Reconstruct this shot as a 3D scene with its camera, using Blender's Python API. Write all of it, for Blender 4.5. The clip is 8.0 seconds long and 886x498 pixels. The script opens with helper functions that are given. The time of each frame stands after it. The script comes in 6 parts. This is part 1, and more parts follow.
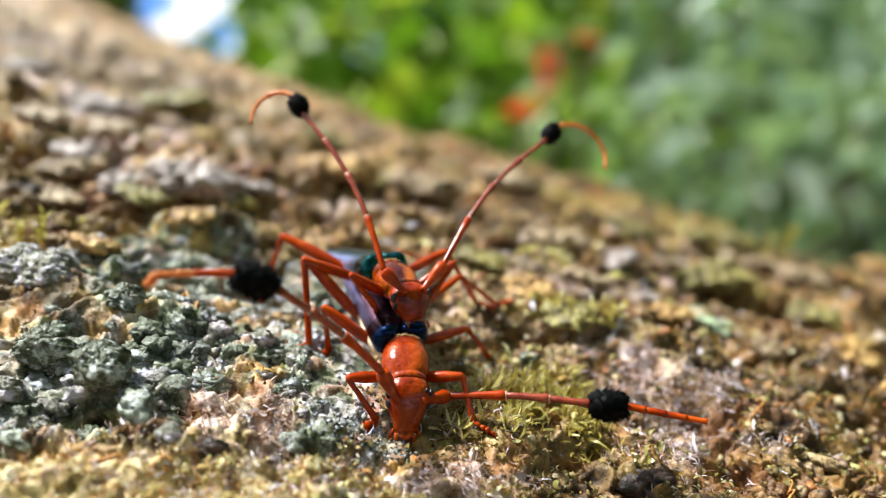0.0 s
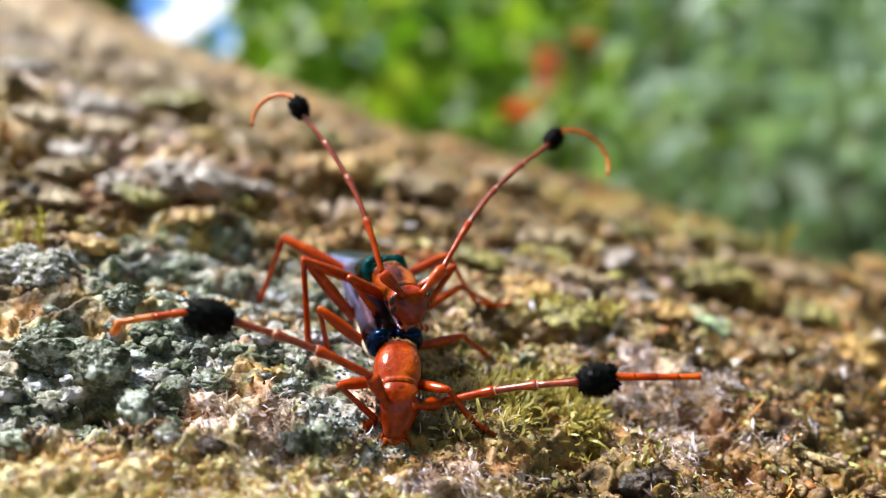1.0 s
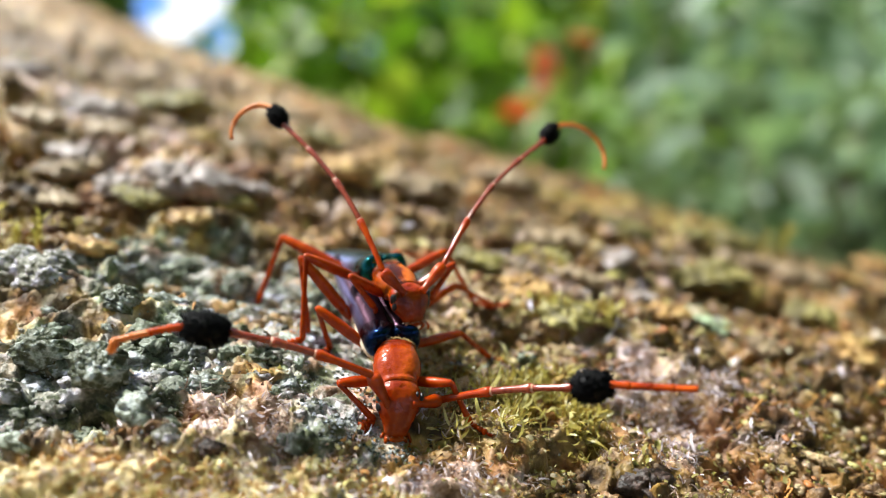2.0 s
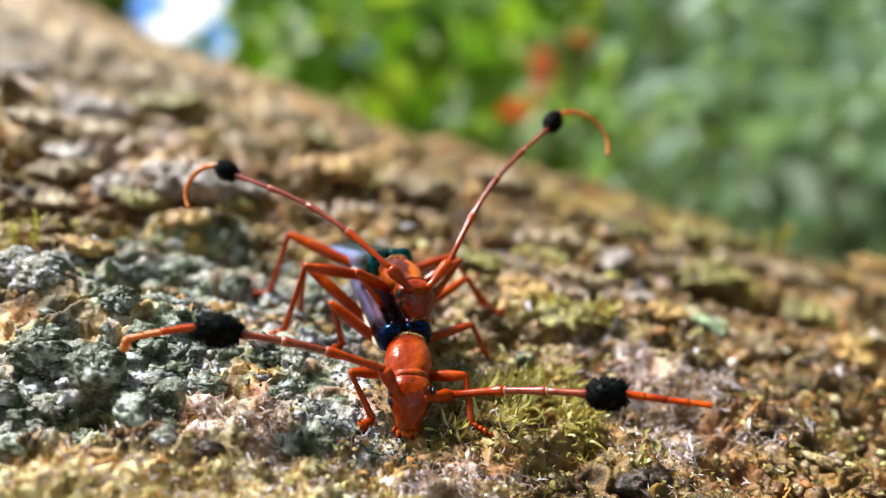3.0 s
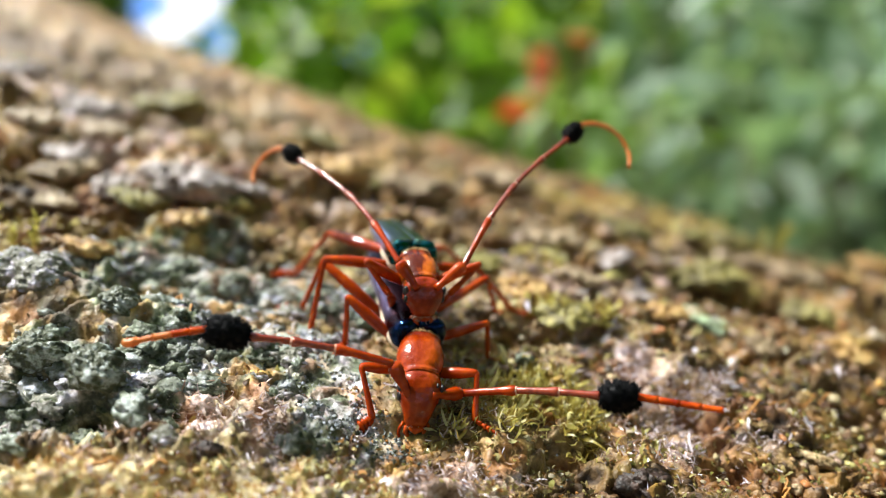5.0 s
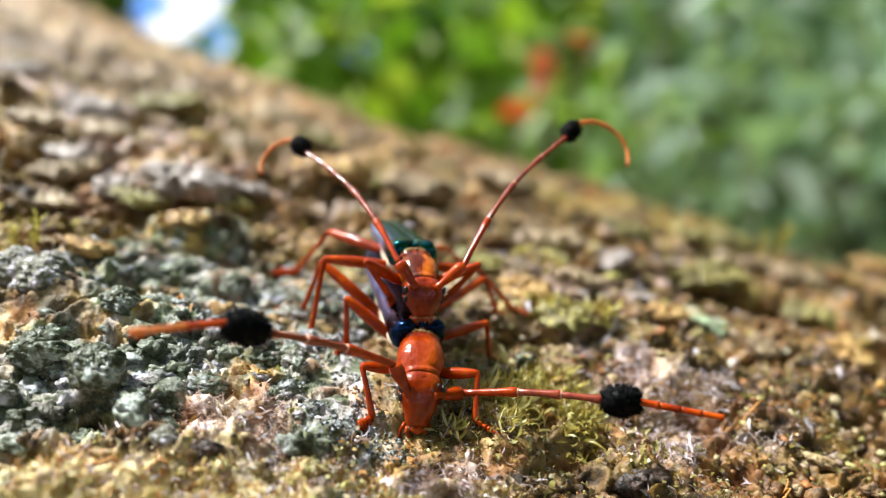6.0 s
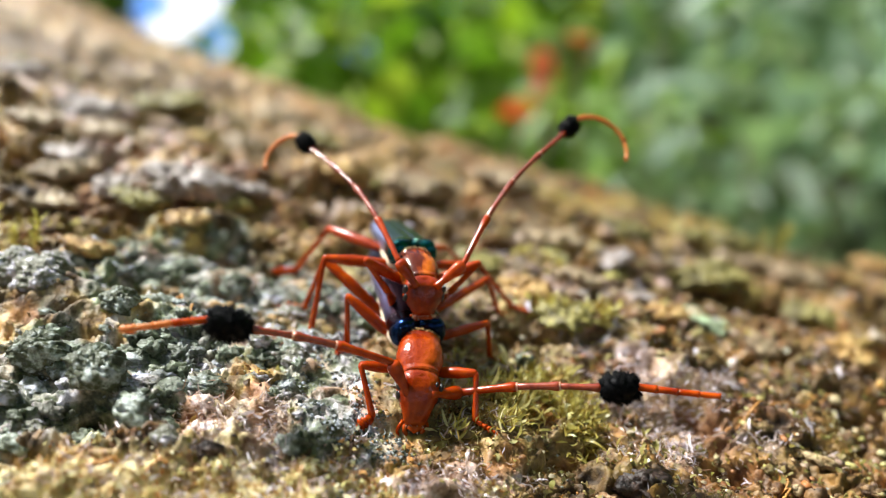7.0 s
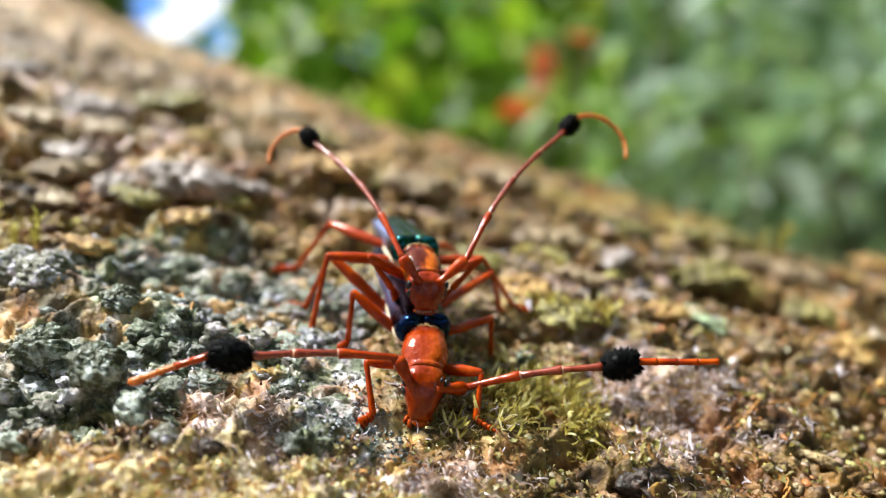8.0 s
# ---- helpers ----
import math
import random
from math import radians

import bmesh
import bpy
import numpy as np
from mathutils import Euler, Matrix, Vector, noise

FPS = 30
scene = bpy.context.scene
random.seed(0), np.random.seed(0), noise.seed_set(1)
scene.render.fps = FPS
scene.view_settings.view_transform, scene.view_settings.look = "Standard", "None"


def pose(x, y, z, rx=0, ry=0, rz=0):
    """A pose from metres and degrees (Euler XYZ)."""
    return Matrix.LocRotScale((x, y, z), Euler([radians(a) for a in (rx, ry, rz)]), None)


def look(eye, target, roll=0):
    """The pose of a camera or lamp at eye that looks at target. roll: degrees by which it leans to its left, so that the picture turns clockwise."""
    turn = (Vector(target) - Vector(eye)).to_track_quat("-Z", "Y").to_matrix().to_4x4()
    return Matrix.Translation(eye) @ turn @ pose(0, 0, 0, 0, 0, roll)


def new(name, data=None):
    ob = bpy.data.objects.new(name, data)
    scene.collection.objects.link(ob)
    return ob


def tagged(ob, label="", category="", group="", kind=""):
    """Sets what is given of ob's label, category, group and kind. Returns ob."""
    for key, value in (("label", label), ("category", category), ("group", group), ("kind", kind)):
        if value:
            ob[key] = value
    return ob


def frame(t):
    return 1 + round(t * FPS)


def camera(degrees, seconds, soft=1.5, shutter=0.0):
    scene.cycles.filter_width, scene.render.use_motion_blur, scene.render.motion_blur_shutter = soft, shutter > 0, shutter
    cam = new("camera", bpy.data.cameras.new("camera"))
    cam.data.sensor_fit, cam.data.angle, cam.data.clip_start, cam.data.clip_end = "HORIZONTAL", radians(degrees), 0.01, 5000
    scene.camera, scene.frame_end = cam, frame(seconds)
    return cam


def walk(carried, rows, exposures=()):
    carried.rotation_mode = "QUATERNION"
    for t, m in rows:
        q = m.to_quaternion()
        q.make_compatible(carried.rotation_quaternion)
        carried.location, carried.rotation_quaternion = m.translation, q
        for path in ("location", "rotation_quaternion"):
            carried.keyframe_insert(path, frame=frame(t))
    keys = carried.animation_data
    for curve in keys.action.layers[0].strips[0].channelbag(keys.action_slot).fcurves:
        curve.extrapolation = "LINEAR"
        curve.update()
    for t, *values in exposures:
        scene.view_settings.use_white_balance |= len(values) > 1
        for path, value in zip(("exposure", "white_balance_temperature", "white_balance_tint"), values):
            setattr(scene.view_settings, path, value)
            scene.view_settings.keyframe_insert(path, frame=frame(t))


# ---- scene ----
cam = camera(60, 8.0, soft=1.1)
cam.data.dof.use_dof = True
cam.data.dof.focus_distance = 0.0590
cam.data.dof.aperture_fstop = 14.0

walk(cam, [
    (0, pose(0, 0, 1.3, 80.000, 0.000, 0.000)),
    (0.5, pose(0, 0, 1.3, 79.987, 0.069, -0.062)),
    (1, pose(0, 0, 1.3, 79.988, 0.073, -0.085)),
    (1.5, pose(0, 0, 1.3, 80.004, 0.142, -0.164)),
    (3, pose(0, 0, 1.3, 80.060, 0.238, -0.396)),
    (3.5, pose(0, 0, 1.3, 80.090, 0.290, -0.475)),
    (4, pose(0, 0, 1.3, 80.089, 0.273, -0.477)),
    (4.5, pose(0, 0, 1.3, 80.067, 0.304, -0.483)),
    (6, pose(0, 0, 1.3, 80.082, 0.211, -0.389)),
    (6.5, pose(0, 0, 1.3, 80.076, 0.210, -0.397)),
    (7, pose(0, 0, 1.3, 80.076, 0.217, -0.392)),
    (7.5, pose(0, 0, 1.3, 80.072, 0.242, -0.410)),
    (8, pose(0, 0, 1.3, 79.977, 0.210, -0.361)),
])

# ---- light: bright hazy sky, sun high on the left and a little behind the trunk ----
SUN_DIR = Vector((-0.52, 0.12, 0.84)).normalized()
world = bpy.data.worlds.new("world")
scene.world = world
world.use_nodes = True
_n = world.node_tree.nodes
_sky = _n.new("ShaderNodeTexSky")
_sky.sky_type = "NISHITA"
_sky.sun_disc = False
_sky.sun_elevation = math.asin(SUN_DIR.z)
_sky.sun_rotation = math.atan2(SUN_DIR.x, SUN_DIR.y)
_sky.dust_density = 3.0
_bg = _n["Background"]
_bg.inputs["Strength"].default_value = 0.11
world.node_tree.links.new(_sky.outputs[0], _bg.inputs[0])
sun = new("sun", bpy.data.lights.new("sun", "SUN"))
sun.data.energy = 5.0
sun.data.angle = radians(7)
sun.data.color = (0.975, 1.0, 0.95)
sun.matrix_world = look((0, 0, 0), -SUN_DIR)
scene.view_settings.exposure = 0.92

# ---- materials ----
MM = 0.001


def material(name, rough=0.5, metal=0.0):
    m = bpy.data.materials.new(name)
    m.use_nodes = True
    b = m.node_tree.nodes["Principled BSDF"]
    b.inputs["Roughness"].default_value = rough
    b.inputs["Metallic"].default_value = metal
    return m, m.node_tree.nodes, m.node_tree.links, b


def ramp(nodes, links, fac, stops):
    r = nodes.new("ShaderNodeValToRGB")
    e = r.color_ramp.elements
    while len(e) < len(stops):
        e.new(0.5)
    for el, (p, c) in zip(e, stops):
        el.position, el.color = p, (*c, 1)
    links.new(fac, r.inputs[0])
    return r.outputs[0]


def noise_tex(nodes, links, scale, detail=4, rough=0.6, coord="Object", kind="noise"):
    co = nodes.new("ShaderNodeTexCoord")
    if kind == "noise":
        t = nodes.new("ShaderNodeTexNoise")
        t.inputs["Detail"].default_value = detail
        t.inputs["Roughness"].default_value = rough
    else:
        t = nodes.new("ShaderNodeTexVoronoi")
    t.inputs["Scale"].default_value = scale
    links.new(co.outputs[coord], t.inputs["Vector"])
    return t.outputs["Fac"] if kind == "noise" else t.outputs["Distance"]


def mix(nodes, links, fac, a, b, blend="MIX"):
    m = nodes.new("ShaderNodeMix")
    m.data_type, m.blend_type = "RGBA", blend
    for sock, v in ((m.inputs[0], fac), (m.inputs[6], a), (m.inputs[7], b)):
        if isinstance(v, (int, float)):
            sock.default_value = v
        elif isinstance(v, tuple):
            sock.default_value = (*v, 1)
        else:
            links.new(v, sock)
    return m.outputs[2]


def bump(nodes, links, height, bsdf, dist, strength=0.6):
    b = nodes.new("ShaderNodeBump")
    b.inputs["Distance"].default_value = dist
    b.inputs["Strength"].default_value = strength
    links.new(height, b.inputs["Height"])
    links.new(b.outputs[0], bsdf.inputs["Normal"])


def two_tone(name, a, b, scale, rough=0.5, spec=0.5, bump_dist=0.0, metal=0.0, coat=0.0, sss=0.0, trans=0.0):
    """A surface that wanders between two colours at a large and a small scale."""
    m, n, l, p = material(name, rough, metal)
    big, small = noise_tex(n, l, scale, 3), noise_tex(n, l, scale * 6, 4)
    f = n.new("ShaderNodeMath")
    f.operation = "MULTIPLY_ADD"
    l.new(small, f.inputs[0])
    f.inputs[1].default_value = 0.5
    half = n.new("ShaderNodeMath")
    half.operation = "MULTIPLY"
    half.inputs[1].default_value = 0.5
    l.new(big, half.inputs[0])
    l.new(half.outputs[0], f.inputs[2])
    l.new(ramp(n, l, f.outputs[0], [(0.36, a), (0.64, b)]), p.inputs["Base Color"])
    p.inputs["Specular IOR Level"].default_value = spec
    p.inputs["Coat Weight"].default_value = coat
    p.inputs["Coat Roughness"].default_value = 0.12
    if sss:
        p.inputs["Subsurface Weight"].default_value = sss
        p.inputs["Subsurface Scale"].default_value = 0.0006
        p.inputs["Subsurface Radius"].default_value = (1.0, 0.35, 0.1)
    if bump_dist:
        bump(n, l, small, p, bump_dist)
    if trans:
        t = n.new("ShaderNodeBsdfTranslucent")
        l.new(ramp(n, l, f.outputs[0], [(0.36, tuple(min(1, c * 1.6) for c in a)), (0.64, tuple(min(1, c * 1.6) for c in b))]), t.inputs[0])
        s = n.new("ShaderNodeMixShader")
        s.inputs[0].default_value = trans
        l.new(p.outputs[0], s.inputs[1])
        l.new(t.outputs[0], s.inputs[2])
        l.new(s.outputs[0], n["Material Output"].inputs[0])
    return m


def leaf_material(name, stops, trans=0.4, rough=0.45):
    """Foliage: every leaf takes its own green, and lets light through."""
    m, n, l, p = material(name, rough)
    g = n.new("ShaderNodeNewGeometry")
    col = ramp(n, l, g.outputs["Random Per Island"], stops)
    vein = noise_tex(n, l, 60, 3)
    col = mix(n, l, 0.25, col, ramp(n, l, vein, [(0.3, (0.5, 0.5, 0.5)), (0.7, (1, 1, 1))]), "MULTIPLY")
    col = mix(n, l, 1.0, col, (0.84, 0.84, 0.84), "MULTIPLY")
    l.new(col, p.inputs["Base Color"])
    t = n.new("ShaderNodeBsdfTranslucent")
    l.new(mix(n, l, 1.0, col, (1.0, 1.0, 0.55), "MULTIPLY"), t.inputs[0])
    s = n.new("ShaderNodeMixShader")
    s.inputs[0].default_value = trans
    l.new(p.outputs[0], s.inputs[1])
    l.new(t.outputs[0], s.inputs[2])
    l.new(s.outputs[0], n["Material Output"].inputs[0])
    return m


def bark_material():
    """Old bark crust with patches of grey-green lichen, fibrous pink-brown bast and olive moss film."""
    m, n, l, p = material("bark", 0.8)

    def attr(name):
        a = n.new("ShaderNodeAttribute")
        a.attribute_name = name
        return a.outputs["Fac"]

    def edge(mask, jitter, lo, hi):
        a = n.new("ShaderNodeMath")
        a.operation = "MULTIPLY_ADD"
        l.new(jitter, a.inputs[0])
        a.inputs[1].default_value = 0.7
        l.new(mask, a.inputs[2])
        r = n.new("ShaderNodeMapRange")
        r.inputs["From Min"].default_value, r.inputs["From Max"].default_value = lo, hi
        l.new(a.outputs[0], r.inputs["Value"])
        return r.outputs[0]

    mid, fine, grit = noise_tex(n, l, 300, 4, 0.55), noise_tex(n, l, 800, 4, 0.6), noise_tex(n, l, 3600, 3, 0.6)
    wide = noise_tex(n, l, 80, 4, 0.6)
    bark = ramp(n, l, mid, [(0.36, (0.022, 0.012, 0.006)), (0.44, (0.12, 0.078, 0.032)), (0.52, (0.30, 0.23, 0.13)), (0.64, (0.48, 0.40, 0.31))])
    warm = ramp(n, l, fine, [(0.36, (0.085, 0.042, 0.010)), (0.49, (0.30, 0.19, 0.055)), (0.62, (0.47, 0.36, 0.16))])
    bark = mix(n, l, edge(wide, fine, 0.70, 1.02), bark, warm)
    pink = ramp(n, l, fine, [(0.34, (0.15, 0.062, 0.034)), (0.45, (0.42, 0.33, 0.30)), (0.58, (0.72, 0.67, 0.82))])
    # the pale lichen stops are bluish from sky sheen put into the colour
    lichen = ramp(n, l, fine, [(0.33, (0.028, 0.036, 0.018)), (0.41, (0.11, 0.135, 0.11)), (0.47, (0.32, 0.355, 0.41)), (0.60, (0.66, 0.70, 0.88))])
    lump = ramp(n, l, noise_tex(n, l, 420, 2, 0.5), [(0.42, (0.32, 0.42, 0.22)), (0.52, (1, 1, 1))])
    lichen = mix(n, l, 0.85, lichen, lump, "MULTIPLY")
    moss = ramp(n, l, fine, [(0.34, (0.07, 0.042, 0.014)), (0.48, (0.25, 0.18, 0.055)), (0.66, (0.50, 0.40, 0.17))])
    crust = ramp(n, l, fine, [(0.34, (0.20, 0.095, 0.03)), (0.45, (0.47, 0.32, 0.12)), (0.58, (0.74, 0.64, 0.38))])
    col = mix(n, l, edge(attr("lichen"), mid, 0.80, 1.08), bark, lichen)
    col = mix(n, l, edge(attr("bast"), mid, 0.80, 1.10), col, pink)
    col = mix(n, l, edge(attr("moss"), mid, 0.84, 1.16), col, moss)
    # single lumps of crust differ in hue
    warp = n.new("ShaderNodeTexCoord")
    drift = n.new("ShaderNodeTexNoise")
    drift.inputs["Scale"].default_value = 420
    drift.inputs["Detail"].default_value = 3
    l.new(warp.outputs["Object"], drift.inputs["Vector"])
    shifted = n.new("ShaderNodeVectorMath")
    shifted.operation = "MULTIPLY_ADD"
    shifted.inputs[1].default_value = (0.005, 0.005, 0.005)
    l.new(drift.outputs["Color"], shifted.inputs[0])
    l.new(warp.outputs["Object"], shifted.inputs[2])
    lumps = []
    for size in (330, 170):
        vo = n.new("ShaderNodeTexVoronoi")
        vo.inputs["Scale"].default_value = size
        l.new(shifted.outputs[0], vo.inputs["Vector"])
        sp = n.new("ShaderNodeSeparateColor")
        l.new(vo.outputs["Color"], sp.inputs[0])
        lumps.append(sp.outputs[0])
    hue = ramp(n, l, lumps[0], [(0.0, (0.28, 0.23, 0.17)), (0.14, (0.95, 0.60, 0.34)), (0.28, (1.05, 1.05, 1.05)), (0.42, (0.78, 0.84, 0.40)), (0.56, (1.25, 1.10, 1.05)), (0.70, (0.50, 0.44, 0.34)), (0.84, (1.08, 1.12, 1.38)), (1.0, (0.92, 0.96, 0.48))])
    hue2 = ramp(n, l, lumps[1], [(0.0, (0.60, 0.46, 0.26)), (0.25, (1.10, 1.02, 1.0)), (0.5, (1.0, 0.92, 0.42)), (0.75, (1.22, 1.08, 0.92)), (1.0, (1.25, 1.15, 1.22))])
    loose = n.new("ShaderNodeMapRange")
    loose.inputs["To Min"].default_value, loose.inputs["To Max"].default_value = 0.5, 0.3
    l.new(attr("lichen"), loose.inputs["Value"])
    col = mix(n, l, loose.outputs[0], col, hue, "MULTIPLY")
    col = mix(n, l, 0.75, col, hue2, "MULTIPLY")
    rust = ramp(n, l, noise_tex(n, l, 210, 3, 0.5), [(0.54, (0, 0, 0)), (0.64, (0.75, 0.75, 0.75))])
    col = mix(n, l, rust, col, ramp(n, l, fine, [(0.36, (0.10, 0.03, 0.008)), (0.6, (0.42, 0.17, 0.045))]))
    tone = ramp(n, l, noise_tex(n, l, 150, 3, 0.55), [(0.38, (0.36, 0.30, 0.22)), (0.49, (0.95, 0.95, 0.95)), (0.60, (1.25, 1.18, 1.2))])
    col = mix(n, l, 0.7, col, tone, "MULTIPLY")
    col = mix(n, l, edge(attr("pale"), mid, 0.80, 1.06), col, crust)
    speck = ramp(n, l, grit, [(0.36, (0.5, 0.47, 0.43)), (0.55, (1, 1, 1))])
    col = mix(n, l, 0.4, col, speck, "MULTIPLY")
    # multiplies the masked patches down to a darker brown
    col = mix(n, l, edge(attr("darker_bark"), mid, 0.70, 1.10), col, mix(n, l, 1.0, col, (0.52, 0.44, 0.30), "MULTIPLY"))
    col = mix(n, l, 1.0, col, (0.97, 0.96, 0.90), "MULTIPLY")
    l.new(col, p.inputs["Base Color"])
    l.new(ramp(n, l, mid, [(0.35, (0.75, 0.75, 0.75)), (0.62, (0.4, 0.4, 0.4))]), p.inputs["Roughness"])
    p.inputs["Specular IOR Level"].default_value = 0.45
    # colours above are darker at the same lows of fine and grit
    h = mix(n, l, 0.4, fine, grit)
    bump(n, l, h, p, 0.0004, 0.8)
    return m


# ---- mesh helpers: built in millimetres, stored in metres ----
def mesh_object(name, verts, faces, mat, parent=None, label="", smooth=True, scale=MM):
    me = bpy.data.meshes.new(name)
    v = np.asarray(verts, dtype=float) * scale
    me.from_pydata(v.tolist(), [], faces)
    me.materials.append(mat)
    me.polygons.foreach_set("use_smooth", [smooth] * len(me.polygons))
    me.update()
    ob = new(name, me)
    if parent:
        ob.parent = parent
    if label:
        tagged(ob, label)
    return ob


def loft(rings, closed=True):
    """Joins rings of equal length into a skin with capped ends."""
    k, verts, faces = len(rings[0]), [p for r in rings for p in r], []
    for i in range(len(rings) - 1):
        for j in range(k):
            a, b = i * k + j, i * k + (j + 1) % k
            faces.append((a, b, b + k, a + k))
    if closed:
        for r, flip in ((0, True), (len(rings) - 1, False)):
            c = len(verts)
            verts.append(tuple(np.mean(rings[r], axis=0)))
            for j in range(k):
                a, b = r * k + j, r * k + (j + 1) % k
                faces.append((c, b, a) if flip else (c, a, b))
    return verts, faces


def joined(*pieces):
    verts, faces = [], []
    for v, f in pieces:
        o = len(verts)
        verts += [tuple(p) for p in v]
        faces += [tuple(i + o for i in q) for q in f]
    return verts, faces


def tube(points, radii, k=10, flat=1.0):
    """A round limb through points, with a radius at each."""
    pts = [Vector(p) for p in points]
    rings, side = [], None
    for i, p in enumerate(pts):
        d = (pts[min(i + 1, len(pts) - 1)] - pts[max(i - 1, 0)]).normalized()
        if side is None:
            side = d.orthogonal().normalized()
        side = (side - d * side.dot(d)).normalized()
        up = d.cross(side)
        rings.append([tuple(p + side * (radii[i] * math.cos(a)) + up * (radii[i] * flat * math.sin(a)))
                      for a in (2 * math.pi * j / k for j in range(k))])
    return loft(rings)


def body_ring(y, zc, w, up, down, k=28, power=2.3):
    """A cross-section of a beetle's body: half width w, height up and down from zc."""
    ring = []
    for j in range(k):
        a = 2 * math.pi * j / k
        c, s = math.cos(a), math.sin(a)
        x = w * math.copysign(abs(c) ** (2 / power), c)
        z = (up if s > 0 else down) * math.copysign(abs(s) ** (2 / power), s)
        ring.append((x, y, zc + z))
    return ring


def spline(table, steps):
    """Smooth rows between the rows of a table (Catmull-Rom)."""
    t = np.asarray(table, dtype=float)
    out = []
    for i in range(len(t) - 1):
        p0, p1, p2, p3 = t[max(i - 1, 0)], t[i], t[i + 1], t[min(i + 2, len(t) - 1)]
        for s in np.linspace(0, 1, steps, endpoint=False):
            out.append(0.5 * (2 * p1 + (p2 - p0) * s + (2 * p0 - 5 * p1 + 4 * p2 - p3) * s * s + (3 * p1 - p0 - 3 * p2 + p3) * s ** 3))
    out.append(t[-1])
    return out


def turn(verts, rx=0, ry=0, rz=0):
    m = Euler((radians(rx), radians(ry), radians(rz))).to_matrix()
    return [tuple(m @ Vector(v)) for v in verts]


# ---- noise on arrays ----
def hash2(ix, iy, seed):
    h = (ix.astype(np.int64) * 374761393 + iy.astype(np.int64) * 668265263 + seed * 974634777) & 0x7FFFFFFF
    h = ((h ^ (h >> 13)) * 1274126177) & 0x7FFFFFFF
    return ((h ^ (h >> 16)) & 0xFFFF) / 65535.0


def perlin(x, y, seed):
    ix, iy = np.floor(x), np.floor(y)
    fx, fy = x - ix, y - iy
    u, v = fx * fx * fx * (fx * (fx * 6 - 15) + 10), fy * fy * fy * (fy * (fy * 6 - 15) + 10)

    def g(dx, dy):
        a = hash2(ix + dx, iy + dy, seed) * 2 * np.pi
        return np.cos(a) * (fx - dx) + np.sin(a) * (fy - dy)
    top = g(0, 0) * (1 - u) + g(1, 0) * u
    low = g(0, 1) * (1 - u) + g(1, 1) * u
    return (top * (1 - v) + low * v) * 1.5


def fbm(x, y, seed, octaves=4, gain=0.5):
    s, a = 0, 1.0
    for o in range(octaves):
        s = s + a * perlin(x * 2 ** o + o * 17.3, y * 2 ** o - o * 9.1, seed + o)
        a *= gain
    return s


def cells(x, y, seed):
    """Distance to the nearest scattered seed and that seed's random value."""
    ix, iy = np.floor(x), np.floor(y)
    best, val = np.full(x.shape, 9.0), np.zeros(x.shape)
    for dx in (-1, 0, 1):
        for dy in (-1, 0, 1):
            cx, cy = ix + dx, iy + dy
            d = np.hypot(cx + 0.15 + 0.7 * hash2(cx, cy, seed) - x, cy + 0.15 + 0.7 * hash2(cx, cy, seed + 1) - y)
            near = d < best
            best = np.where(near, d, best)
            val = np.where(near, hash2(cx, cy, seed + 2), val)
    return best, val


def slabs(x, y, seed):
    """Crust plates: a steep broken front edge, a long slope down behind."""
    ix, iy = np.floor(x), np.floor(y)
    top = np.zeros(x.shape)
    for dx in (-1, 0, 1):
        for dy in (-1, 0, 1):
            cx, cy = ix + dx, iy + dy
            px = x - (cx + 0.15 + 0.7 * hash2(cx, cy, seed))
            py = y - (cy + 0.15 + 0.7 * hash2(cx, cy, seed + 1))
            wide = np.clip(1.35 - (px / 0.62) ** 2 * 1.35, 0, 1)
            rise = np.clip((py + 0.40) / 0.10, 0, 1) * np.clip((0.75 - py) / 0.9, 0, 1)
            top = np.maximum(top, wide * rise * np.maximum(hash2(cx, cy, seed + 2) - 0.25, 0) * 1.33)
    return top


# ---- the fallen trunk ----
TRUNK = pose(-0.001879, 0.054694, 1.276174, 14.107, 9.746, -2.321)
R_TRUNK, GRAIN = 400.0, radians(-60)
CG, SG = math.cos(GRAIN), math.sin(GRAIN)


def blob(u, v, cu, cv, ru, rv, rot=0.0):
    """1 in the middle of an oval patch, 0 at its edge and negative beyond."""
    c, s = math.cos(radians(rot)), math.sin(radians(rot))
    du, dv = (u - cu), (v - cv)
    return 1 - np.hypot((du * c + dv * s) / ru, (dv * c - du * s) / rv)


